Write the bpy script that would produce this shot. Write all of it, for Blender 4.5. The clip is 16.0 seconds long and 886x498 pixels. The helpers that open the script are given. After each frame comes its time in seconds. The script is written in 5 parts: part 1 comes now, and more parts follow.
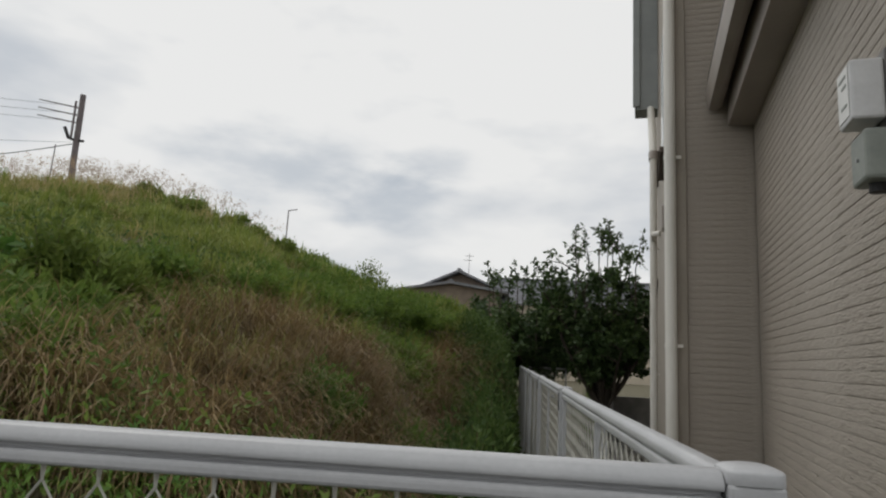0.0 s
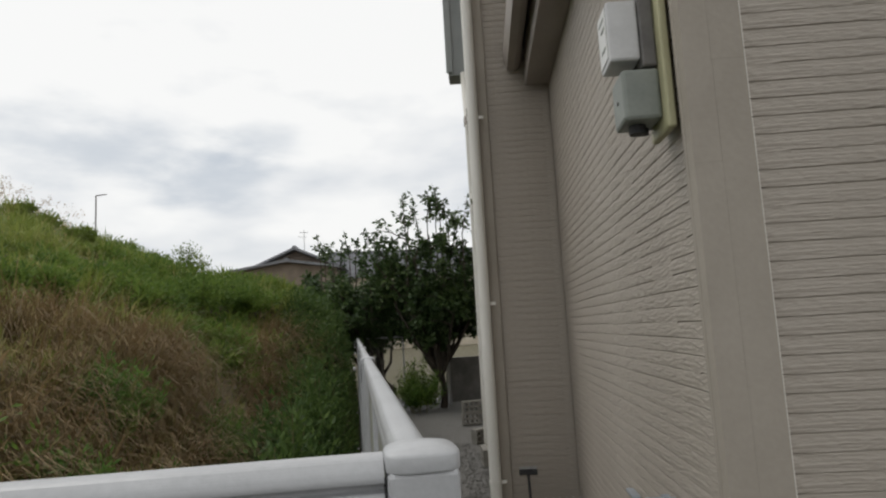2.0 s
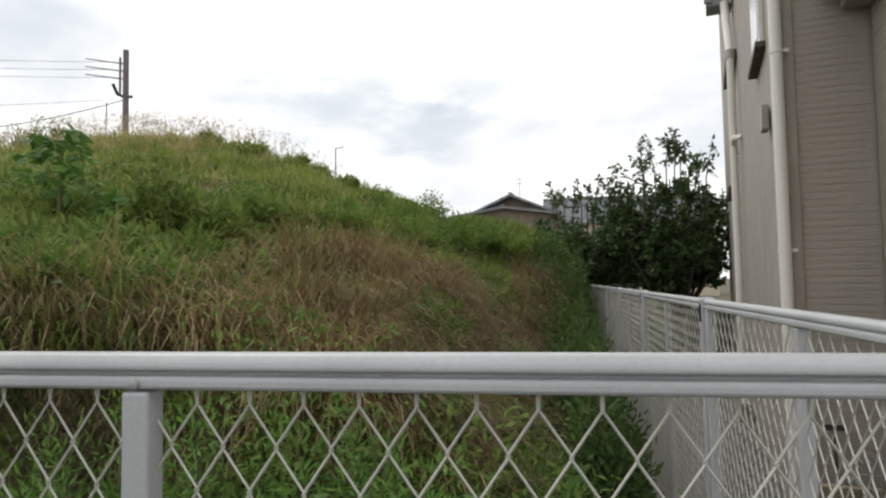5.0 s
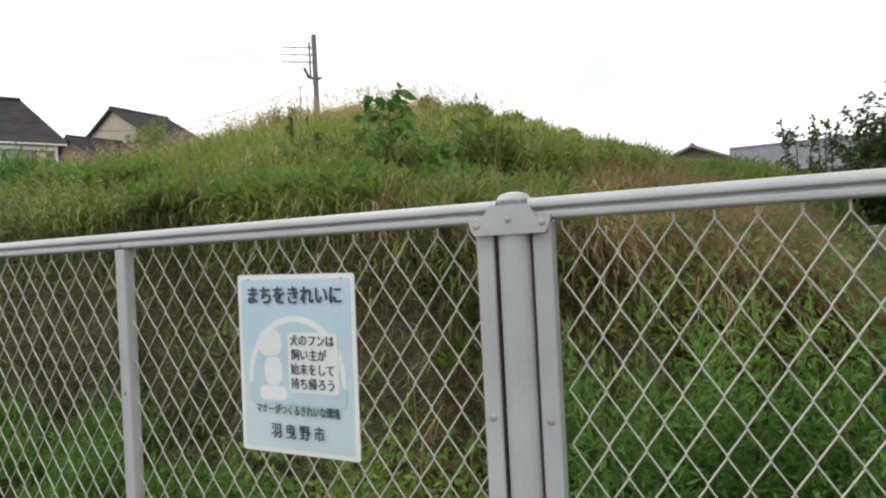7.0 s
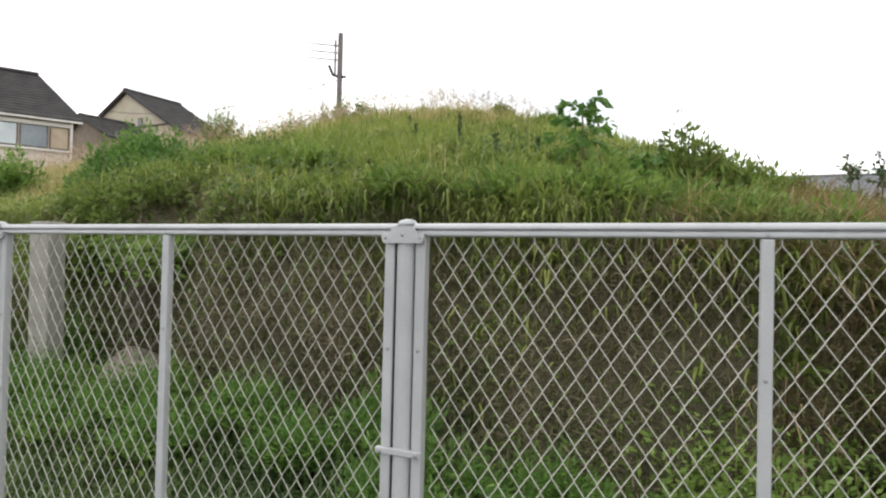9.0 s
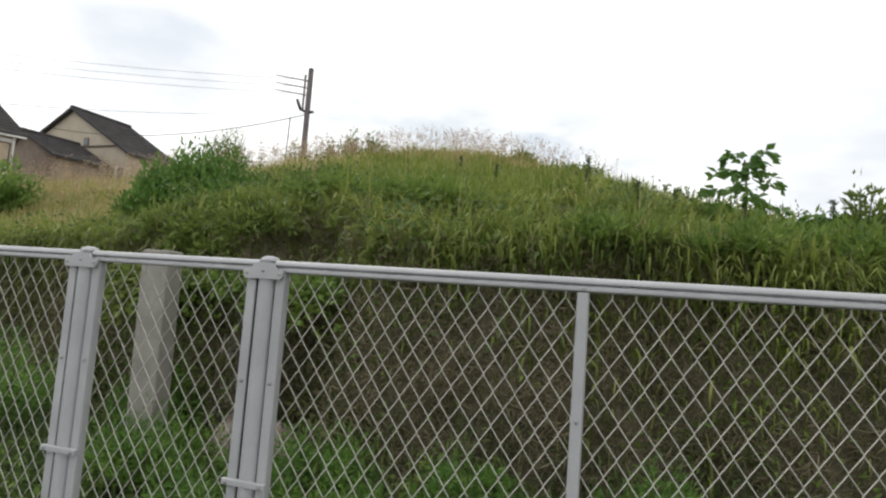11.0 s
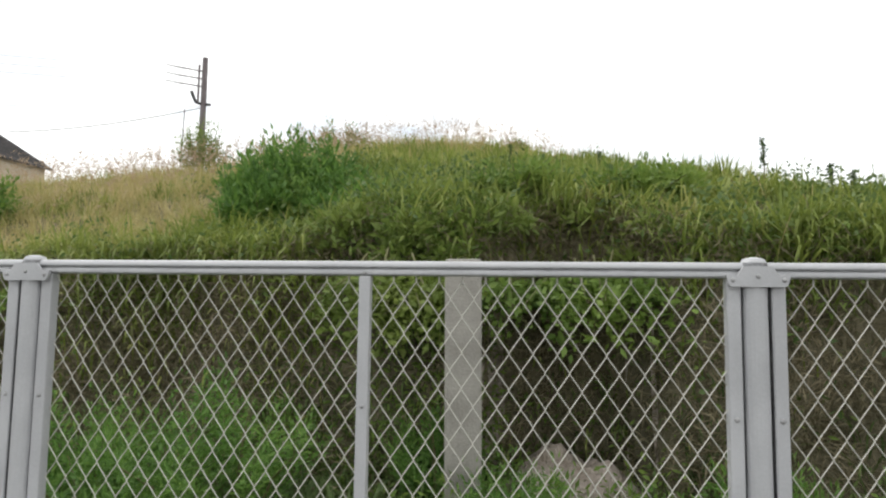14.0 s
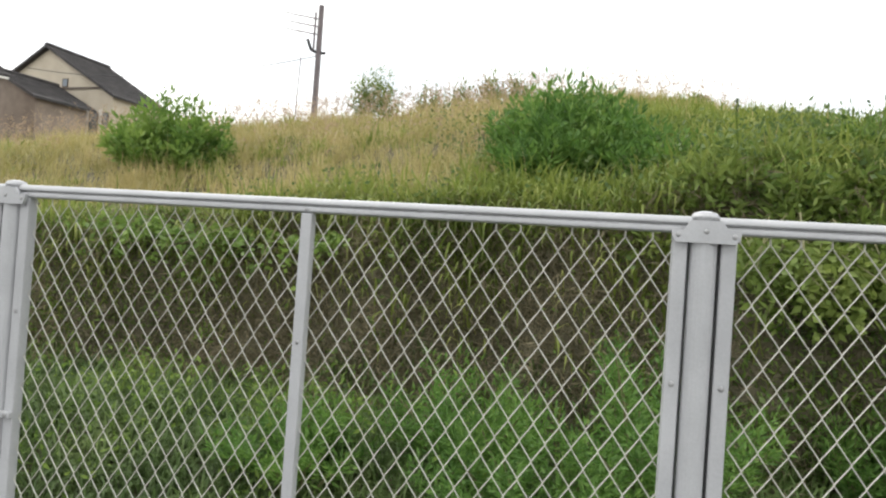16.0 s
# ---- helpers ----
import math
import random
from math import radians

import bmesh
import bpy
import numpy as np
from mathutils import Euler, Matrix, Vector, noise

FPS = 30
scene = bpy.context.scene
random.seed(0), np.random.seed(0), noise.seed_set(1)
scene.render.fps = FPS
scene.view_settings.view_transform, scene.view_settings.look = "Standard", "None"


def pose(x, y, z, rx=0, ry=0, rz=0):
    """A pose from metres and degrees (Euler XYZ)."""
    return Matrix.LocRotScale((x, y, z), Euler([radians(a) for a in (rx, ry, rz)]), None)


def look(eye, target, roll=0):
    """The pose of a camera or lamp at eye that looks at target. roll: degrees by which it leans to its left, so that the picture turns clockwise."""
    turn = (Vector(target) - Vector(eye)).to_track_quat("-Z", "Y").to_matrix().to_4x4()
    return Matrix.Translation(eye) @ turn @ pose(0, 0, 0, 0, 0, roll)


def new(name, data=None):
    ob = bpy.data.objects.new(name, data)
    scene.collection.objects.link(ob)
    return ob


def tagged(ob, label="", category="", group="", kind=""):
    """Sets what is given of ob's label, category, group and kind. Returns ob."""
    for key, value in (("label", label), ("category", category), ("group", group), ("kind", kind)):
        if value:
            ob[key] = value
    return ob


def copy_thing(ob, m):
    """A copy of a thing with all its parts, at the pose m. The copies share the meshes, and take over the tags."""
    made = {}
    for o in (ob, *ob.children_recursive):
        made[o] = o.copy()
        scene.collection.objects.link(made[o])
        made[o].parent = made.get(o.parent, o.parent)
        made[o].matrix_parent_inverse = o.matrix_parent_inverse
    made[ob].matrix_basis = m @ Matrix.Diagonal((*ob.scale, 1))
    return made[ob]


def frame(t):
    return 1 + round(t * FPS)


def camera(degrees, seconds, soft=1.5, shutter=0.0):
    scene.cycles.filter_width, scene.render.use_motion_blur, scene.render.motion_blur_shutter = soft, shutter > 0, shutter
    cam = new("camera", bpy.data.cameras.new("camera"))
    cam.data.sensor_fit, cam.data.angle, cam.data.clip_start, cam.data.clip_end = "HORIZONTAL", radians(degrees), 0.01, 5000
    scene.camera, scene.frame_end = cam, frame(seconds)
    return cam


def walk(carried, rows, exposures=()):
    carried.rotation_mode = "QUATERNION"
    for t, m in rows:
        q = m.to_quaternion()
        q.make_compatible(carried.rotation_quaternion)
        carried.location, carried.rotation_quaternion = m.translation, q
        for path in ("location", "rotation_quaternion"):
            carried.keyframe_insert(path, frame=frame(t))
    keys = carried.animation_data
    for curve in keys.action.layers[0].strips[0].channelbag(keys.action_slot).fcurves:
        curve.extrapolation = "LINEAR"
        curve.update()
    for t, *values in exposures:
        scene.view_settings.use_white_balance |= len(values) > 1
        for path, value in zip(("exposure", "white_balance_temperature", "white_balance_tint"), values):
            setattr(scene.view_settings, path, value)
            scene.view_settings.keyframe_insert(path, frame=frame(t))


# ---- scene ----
cam = camera(69.0, 16.0, 2.2)
PATH = [
    (0, (-0.2299, -0.6387, 1.6748), (-0.4494, 1.3214, 2.0060), 2.94),
    (0.5, (-0.3156, -0.6706, 1.7481), (-0.4369, 1.2843, 2.1528), 0.67),
    (1, (-0.3554, -0.6272, 1.7086), (-0.3029, 1.3418, 2.0552), -0.67),
    (1.5, (-0.2056, -0.5377, 1.6957), (-0.0711, 1.4371, 1.9822), -1.86),
    (2, (-0.0539, -0.4748, 1.6723), (0.2253, 1.4901, 1.9196), -3.18),
    (2.5, (-0.0469, -0.4552, 1.6614), (0.2802, 1.5126, 1.8052), -4.44),
    (3, (-0.2258, -0.4804, 1.6733), (-0.0799, 1.5102, 1.8004), -2.76),
    (5.5, (-0.746, -0.653, 1.642), (-1.307, 1.265, 1.73), -1.0),
    (6, (-1.034, -0.649, 1.591), (-1.794, 1.199, 1.66), -1.3),
    (6.5, (-1.213, -0.982, 1.564), (-1.981, 0.865, 1.608), -2.4),
    (7, (-1.63, -1.097, 1.499), (-2.478, 0.714, 1.512), -2.9),
    (7.5, (-1.951, -1.475, 1.471), (-2.826, 0.324, 1.481), -2.4),
    (8, (-2.301, -1.61, 1.456), (-3.162, 0.196, 1.44), -0.0),
    (8.5, (-2.678, -1.77, 1.474), (-3.52, 0.044, 1.472), 0.6),
    (11, (-4.808, -1.799, 1.479), (-5.445, 0.088, 1.658), 4.3),
    (11.5, (-5.211, -1.683, 1.465), (-5.888, 0.195, 1.583), 1.0),
    (12, (-5.624, -1.764, 1.481), (-6.246, 0.135, 1.571), -1.4),
    (12.5, (-6.055, -1.705, 1.464), (-6.657, 0.199, 1.572), -1.7),
    (13, (-6.477, -1.77, 1.472), (-6.997, 0.157, 1.596), 0.9),
    (13.5, (-6.874, -1.657, 1.447), (-7.244, 0.3, 1.623), 0.9),
    (14, (-7.308, -1.713, 1.468), (-7.581, 0.261, 1.645), 0.8),
    (14.5, (-7.708, -1.597, 1.442), (-7.974, 0.375, 1.635), 0.9),
    (15, (-8.146, -1.632, 1.461), (-8.575, 0.317, 1.593), 1.4),
    (15.5, (-8.515, -1.582, 1.446), (-8.982, 0.361, 1.518), 3.0),
    (16, (-8.953, -1.591, 1.45), (-9.466, 0.342, 1.48), 4.0),
]
walk(cam, [(t, look(eye, goal, roll)) for t, eye, goal, roll in PATH],
     [(0, -0.47), (1, -0.58), (2, -0.26), (2.5, -0.1), (3, -0.07), (5.5, 0.15), (6, 0.32), (7.5, 0.48), (8.5, 0.72), (11, 0.12), (12.5, 0.62), (13.5, 0.52), (15, 0.38), (16, 0.76)])

# ---- light ----
SUN_AZ, SUN_EL = radians(-60), radians(58)
world = bpy.data.worlds.new("sky")
scene.world = world
world.use_nodes = True
wn, wl = world.node_tree.nodes, world.node_tree.links
wn.clear()
w_out = wn.new("ShaderNodeOutputWorld")
w_bg = wn.new("ShaderNodeBackground")
w_sky = wn.new("ShaderNodeTexSky")
w_sky.sky_type = "NISHITA"
w_sky.sun_disc = False
w_sky.sun_elevation, w_sky.sun_rotation = SUN_EL, SUN_AZ
w_sky.dust_density = 2.0
w_tc = wn.new("ShaderNodeTexCoord")
w_map = wn.new("ShaderNodeMapping")
w_map.inputs["Scale"].default_value = (1.0, 1.0, 2.6)
w_map.inputs["Location"].default_value = (0.35, 0.1, 0.0)
w_noise = wn.new("ShaderNodeTexNoise")
w_noise.inputs["Scale"].default_value = 2.3
w_noise.inputs["Detail"].default_value = 5.0
w_noise.inputs["Roughness"].default_value = 0.5
w_ramp = wn.new("ShaderNodeValToRGB")
w_ramp.color_ramp.elements[0].position = 0.36
w_ramp.color_ramp.elements[0].color = (11.4, 11.9, 12.5, 1)
w_ramp.color_ramp.elements[1].position = 0.51
w_ramp.color_ramp.elements[1].color = (15.9, 15.9, 15.7, 1)
w_mix = wn.new("ShaderNodeMix")
w_mix.data_type = "RGBA"
w_mix.inputs["Factor"].default_value = 0.93
wl.new(w_tc.outputs["Generated"], w_map.inputs["Vector"])
wl.new(w_map.outputs["Vector"], w_noise.inputs["Vector"])
wl.new(w_noise.outputs["Fac"], w_ramp.inputs["Fac"])
wl.new(w_sky.outputs["Color"], w_mix.inputs["A"])
wl.new(w_ramp.outputs["Color"], w_mix.inputs["B"])
# a grey cloud bank low in the north and two smaller ones beside it
w_last = w_mix.outputs["Result"]
for k, (mid, size, depth) in enumerate((((-0.33, 0.905, 0.262), 0.23, 0.60), ((-0.19, 0.955, 0.232), 0.16, 0.5), ((-0.118, 0.949, 0.292), 0.10, 0.42), ((-0.64, 0.66, 0.36), 0.20, 0.22))):
    c_sub = wn.new("ShaderNodeVectorMath")
    c_sub.operation = "SUBTRACT"
    c_sub.inputs[1].default_value = mid
    wl.new(w_tc.outputs["Generated"], c_sub.inputs[0])
    c_scl = wn.new("ShaderNodeVectorMath")
    c_scl.operation = "MULTIPLY"
    c_scl.inputs[1].default_value = (1.0, 1.0, 2.6)
    wl.new(c_sub.outputs[0], c_scl.inputs[0])
    c_len = wn.new("ShaderNodeVectorMath")
    c_len.operation = "LENGTH"
    wl.new(c_scl.outputs[0], c_len.inputs[0])
    c_puff = wn.new("ShaderNodeTexNoise")
    c_puff.inputs["Scale"].default_value = 9.0
    c_puff.inputs["Detail"].default_value = 5.0
    wl.new(w_map.outputs["Vector"], c_puff.inputs["Vector"])
    c_edge = wn.new("ShaderNodeMath")
    c_edge.operation = "MULTIPLY_ADD"
    c_edge.inputs[1].default_value = size * 1.6
    wl.new(c_puff.outputs["Fac"], c_edge.inputs[0])
    wl.new(c_len.outputs["Value"], c_edge.inputs[2])
    c_fall = wn.new("ShaderNodeMapRange")
    c_fall.interpolation_type = "SMOOTHSTEP"
    c_fall.inputs["From Min"].default_value, c_fall.inputs["From Max"].default_value = size * 1.75, size * 0.75
    c_fall.inputs["To Min"].default_value, c_fall.inputs["To Max"].default_value = 0.0, depth
    wl.new(c_edge.outputs[0], c_fall.inputs["Value"])
    c_mix = wn.new("ShaderNodeMix")
    c_mix.data_type = "RGBA"
    c_mix.inputs["B"].default_value = (6.8, 7.9, 9.3, 1)
    wl.new(c_fall.outputs["Result"], c_mix.inputs["Factor"])
    wl.new(w_last, c_mix.inputs["A"])
    w_last = c_mix.outputs["Result"]
wl.new(w_last, w_bg.inputs["Color"])
w_bg.inputs["Strength"].default_value = 0.075
wl.new(w_bg.outputs["Background"], w_out.inputs["Surface"])

sun_data = bpy.data.lights.new("sun", "SUN")
sun_data.energy, sun_data.angle, sun_data.color = 0.8, radians(25), (1.0, 0.97, 0.92)
sun = new("sun", sun_data)
sun.matrix_basis = look((0, 0, 50), (-10 * math.sin(SUN_AZ) * math.cos(SUN_EL), -10 * math.cos(SUN_AZ) * math.cos(SUN_EL), 50 - 10 * math.sin(SUN_EL)))


# ---- materials ----
def rgb(c, f=1.0):
    return (c[0] * f, c[1] * f, c[2] * f, 1)


def base_mat(name, rough=0.6, metal=0.0):
    m = bpy.data.materials.new(name)
    m.use_nodes = True
    b = m.node_tree.nodes["Principled BSDF"]
    b.inputs["Roughness"].default_value = rough
    b.inputs["Metallic"].default_value = metal
    return m, m.node_tree.nodes, m.node_tree.links, b


def surface(name, c1, c2, rough=0.6, scale=8.0, fine=80.0, bump=0.2, metal=0.0, stretch=(1, 1, 1), dist=0.01, stain=0.0):
    """Two-scale mottled surface: broad patches of two colours, fine grain, relief."""
    m, n, l, b = base_mat(name, rough, metal)
    tc = n.new("ShaderNodeTexCoord")
    mp = n.new("ShaderNodeMapping")
    mp.inputs["Scale"].default_value = stretch
    l.new(tc.outputs["Object"], mp.inputs["Vector"])
    a = n.new("ShaderNodeTexNoise")
    a.inputs["Scale"].default_value, a.inputs["Detail"].default_value = scale, 6
    f = n.new("ShaderNodeTexNoise")
    f.inputs["Scale"].default_value, f.inputs["Detail"].default_value = fine, 4
    for q in (a, f):
        l.new(mp.outputs["Vector"], q.inputs["Vector"])
    r = n.new("ShaderNodeValToRGB")
    r.color_ramp.elements[0].position, r.color_ramp.elements[1].position = 0.3, 0.7
    r.color_ramp.elements[0].color, r.color_ramp.elements[1].color = rgb(c1), rgb(c2)
    ad = n.new("ShaderNodeMath")
    ad.operation = "MULTIPLY_ADD"
    ad.inputs[1].default_value = 0.35
    l.new(f.outputs["Fac"], ad.inputs[0])
    sb = n.new("ShaderNodeMath")
    sb.operation = "SUBTRACT"
    sb.inputs[1].default_value = 0.175
    l.new(a.outputs["Fac"], sb.inputs[0])
    l.new(sb.outputs[0], ad.inputs[2])
    l.new(ad.outputs[0], r.inputs["Fac"])
    l.new(r.outputs["Color"], b.inputs["Base Color"])
    bp = n.new("ShaderNodeBump")
    bp.inputs["Strength"].default_value, bp.inputs["Distance"].default_value = bump, dist
    l.new(f.outputs["Fac"], bp.inputs["Height"])
    l.new(bp.outputs["Normal"], b.inputs["Normal"])
    return m


def foliage(name, cols, rough=0.55, patch=0.6, trans=0.25, mixer=0.5):
    """Leaf material: colour from each leaf's own chance and from broad natural patches."""
    m, n, l, b = base_mat(name, rough)
    g = n.new("ShaderNodeNewGeometry")
    tc = n.new("ShaderNodeTexCoord")
    a = n.new("ShaderNodeTexNoise")
    a.inputs["Scale"].default_value, a.inputs["Detail"].default_value = patch, 4
    l.new(tc.outputs["Object"], a.inputs["Vector"])
    mr = n.new("ShaderNodeMapRange")
    mr.inputs["From Min"].default_value, mr.inputs["From Max"].default_value = 0.3, 0.7
    l.new(a.outputs["Fac"], mr.inputs["Value"])
    mx = n.new("ShaderNodeMix")
    mx.inputs["Factor"].default_value = mixer
    l.new(g.outputs["Random Per Island"], mx.inputs["A"])
    l.new(mr.outputs["Result"], mx.inputs["B"])
    r = n.new("ShaderNodeValToRGB")
    e = r.color_ramp.elements
    for k, c in enumerate(cols):
        p = k / (len(cols) - 1)
        if k == 0:
            q = e[0]
            q.position = 0.1
        elif k == len(cols) - 1:
            q = e[len(e) - 1]
            q.position = 0.9
        else:
            q = e.new(0.1 + 0.8 * p)
        q.color = rgb(c)
    l.new(mx.outputs["Result"], r.inputs["Fac"])
    l.new(r.outputs["Color"], b.inputs["Base Color"])
    b.inputs["Specular IOR Level"].default_value = 0.3
    if trans:
        tr = n.new("ShaderNodeBsdfTranslucent")
        l.new(r.outputs["Color"], tr.inputs["Color"])
        ms = n.new("ShaderNodeMixShader")
        ms.inputs["Fac"].default_value = trans
        l.new(b.outputs["BSDF"], ms.inputs[1])
        l.new(tr.outputs["BSDF"], ms.inputs[2])
        l.new(ms.outputs["Shader"], n["Material Output"].inputs["Surface"])
    return m


M_PAINT = surface("fence_paint", (0.385, 0.39, 0.40), (0.475, 0.482, 0.492), 0.36, 5, 160, 0.06, stretch=(1, 1, 1))
M_WIRE = surface("wire_coat", (0.43, 0.42, 0.375), (0.54, 0.53, 0.475), 0.45, 9, 120, 0.05)
M_BOLT = surface("bolt_steel", (0.31, 0.31, 0.31), (0.42, 0.42, 0.42), 0.5, 30, 200, 0.1, metal=0.4)
# Colour of black parts, and of the shade put into the fence's narrow gaps.
M_GAP = surface("rubber_and_gap_shade", (0.02, 0.02, 0.022), (0.04, 0.04, 0.04), 0.7, 30, 200, 0.1)
M_SIDING = surface("siding", (0.345, 0.305, 0.258), (0.425, 0.38, 0.328), 0.55, 2.2, 45, 1.0, stretch=(0.5, 0.5, 3), dist=0.006)
M_SIDING_PLAIN = surface("siding_trim", (0.315, 0.28, 0.235), (0.375, 0.335, 0.285), 0.7, 3, 60, 0.25, dist=0.003)
M_PIPE = surface("pvc_cream", (0.70, 0.68, 0.62), (0.78, 0.76, 0.71), 0.4, 3, 60, 0.05, stretch=(1, 1, 0.3))
M_FASCIA = surface("fascia_brown", (0.30, 0.265, 0.235), (0.36, 0.32, 0.285), 0.5, 3, 60, 0.08)
M_GREYBOX = surface("eave_grey", (0.26, 0.28, 0.28), (0.33, 0.35, 0.35), 0.5, 3, 60, 0.08)
M_CONC = surface("concrete", (0.22, 0.21, 0.185), (0.35, 0.335, 0.30), 0.85, 5, 90, 0.5)
M_CONC_DK = surface("block_wall", (0.16, 0.155, 0.145), (0.27, 0.26, 0.24), 0.9, 4, 70, 0.5)
M_SOIL = surface("soil", (0.085, 0.078, 0.045), (0.155, 0.135, 0.082), 0.95, 3, 40, 0.8, dist=0.03)
M_GRAVEL = surface("gravel", (0.13, 0.125, 0.12), (0.34, 0.33, 0.31), 0.9, 60, 160, 1.0, dist=0.02)
M_ASPHALT = surface("asphalt", (0.04, 0.04, 0.042), (0.07, 0.07, 0.07), 0.9, 3, 200, 0.5)
M_TILE = surface("roof_tile", (0.030, 0.028, 0.029), (0.062, 0.057, 0.056), 0.85, 1.2, 12, 0.5)
M_TILE_GREY = surface("roof_tile_grey", (0.13, 0.135, 0.15), (0.22, 0.225, 0.24), 0.5, 1.2, 12, 0.4)
M_PLASTER = surface("plaster_cream", (0.46, 0.40, 0.31), (0.56, 0.50, 0.40), 0.85, 0.8, 20, 0.2)
M_PLASTER_W = surface("plaster_white", (0.62, 0.61, 0.58), (0.72, 0.71, 0.68), 0.85, 0.8, 20, 0.2)
M_WOOD_DK = surface("wood_dark", (0.07, 0.05, 0.04), (0.13, 0.10, 0.08), 0.7, 2, 40, 0.3)
M_POLE = surface("pole_concrete", (0.13, 0.11, 0.115), (0.20, 0.175, 0.18), 0.8, 1, 20, 0.3)
M_CABLE = surface("cable", (0.03, 0.03, 0.03), (0.05, 0.05, 0.05), 0.6, 3, 20, 0.1)
M_CLEAR_PANE = surface("frosted_pane", (0.45, 0.50, 0.53), (0.55, 0.60, 0.63), 0.15, 1, 10, 0.02)
M_BARK = surface("bark", (0.05, 0.04, 0.032), (0.11, 0.09, 0.07), 0.9, 8, 60, 0.9, stretch=(1, 1, 0.3), dist=0.02)

M_GRASS = foliage("grass_green", [(0.10, 0.145, 0.032), (0.18, 0.235, 0.05), (0.265, 0.315, 0.075), (0.37, 0.37, 0.13)], patch=1.5, trans=0.42, mixer=0.68)
M_GRASS_LOW = foliage("grass_lush", [(0.06, 0.105, 0.033), (0.11, 0.168, 0.052), (0.185, 0.245, 0.08)], patch=1.8, trans=0.35, mixer=0.7)
M_STRAW = foliage("grass_straw", [(0.29, 0.28, 0.095), (0.43, 0.37, 0.16), (0.55, 0.45, 0.24)], patch=1.0, trans=0.4, mixer=0.6)
M_SEED = foliage("seed_head", [(0.36, 0.26, 0.16), (0.50, 0.38, 0.27)], patch=0.6, trans=0.3)
M_DRY = foliage("grass_dead", [(0.14, 0.098, 0.046), (0.27, 0.192, 0.096), (0.45, 0.335, 0.185)], patch=1.6, trans=0.3, mixer=0.7)
M_THATCH = foliage("bank_thatch", [(0.135, 0.12, 0.07), (0.205, 0.178, 0.105), (0.30, 0.255, 0.16)], patch=2.6, trans=0.25, mixer=0.85)
M_WEED = foliage("weed_leaf", [(0.082, 0.148, 0.033), (0.155, 0.24, 0.05), (0.245, 0.34, 0.074)], patch=2.2, trans=0.4, mixer=0.65)
M_VINE = foliage("vine_leaf", [(0.10, 0.15, 0.036), (0.175, 0.24, 0.052), (0.27, 0.325, 0.088)], patch=2.4, trans=0.4, mixer=0.65)
M_SHRUB = foliage("shrub_leaf", [(0.085, 0.17, 0.036), (0.165, 0.27, 0.055), (0.27, 0.37, 0.085)], patch=2.6, trans=0.42, mixer=0.6)
M_TREE = foliage("tree_leaf", [(0.032, 0.06, 0.022), (0.066, 0.112, 0.038), (0.125, 0.18, 0.06)], rough=0.4, patch=1.4, trans=0.25)
M_MUGWORT = foliage("mugwort_leaf", [(0.07, 0.155, 0.035), (0.135, 0.255, 0.055), (0.24, 0.38, 0.085)], patch=2.0, trans=0.42, mixer=0.6)
# M_WEED darkened: shade between mound and side fence is put into the colour.
M_WEED_SHADED = foliage("weed_leaf_shaded", [(0.04, 0.08, 0.024), (0.08, 0.138, 0.036), (0.145, 0.215, 0.055)], patch=2.2, trans=0.35, mixer=0.6)
M_SHRUB_DEEP = foliage("shrub_leaf_deep", [(0.06, 0.138, 0.03), (0.12, 0.23, 0.046), (0.225, 0.35, 0.075)], patch=2.2, trans=0.38, mixer=0.6)
M_STEM = foliage("stem_green", [(0.10, 0.11, 0.04), (0.22, 0.20, 0.10)], trans=0.0)


# ---- builders ----
def mesh_ob(name, verts, faces, mat, parent=None, smooth=False, label=""):
    me = bpy.data.meshes.new(name)
    me.from_pydata([tuple(v) for v in verts], [], [tuple(f) for f in faces])
    me.materials.append(mat)
    if smooth:
        me.polygons.foreach_set("use_smooth", [True] * len(me.polygons))
    me.update()
    ob = new(name, me)
    if parent:
        ob.parent = parent
    if label:
        tagged(ob, label)
    return ob


def part(name, bm, mat, parent=None, label="", smooth=False):
    me = bpy.data.meshes.new(name)
    bmesh.ops.recalc_face_normals(bm, faces=bm.faces)
    bm.to_mesh(me)
    bm.free()
    me.materials.append(mat)
    if smooth:
        me.polygons.foreach_set("use_smooth", [True] * len(me.polygons))
    ob = new(name, me)
    if parent:
        ob.parent = parent
    if label:
        tagged(ob, label)
    return ob


def empty(name, label, category, m=None, group="", kind=""):
    ob = new(name)
    if m is not None:
        ob.matrix_basis = m
    return tagged(ob, label, category, group, kind)


def bm_box(x0, x1, y0, y1, z0, z1, bevel=0.0, seg=2, bm=None):
    b = bmesh.new()
    bmesh.ops.create_cube(b, size=1.0)
    for v in b.verts:
        v.co = Vector((x0 + (v.co.x + 0.5) * (x1 - x0), y0 + (v.co.y + 0.5) * (y1 - y0), z0 + (v.co.z + 0.5) * (z1 - z0)))
    if bevel:
        bmesh.ops.bevel(b, geom=b.edges[:] + b.verts[:], offset=bevel, segments=seg, affect="EDGES", profile=0.5)
    if bm is None:
        return b
    me = bpy.data.meshes.new("tmp")
    b.to_mesh(me)
    b.free()
    bm.from_mesh(me)
    bpy.data.meshes.remove(me)
    return bm


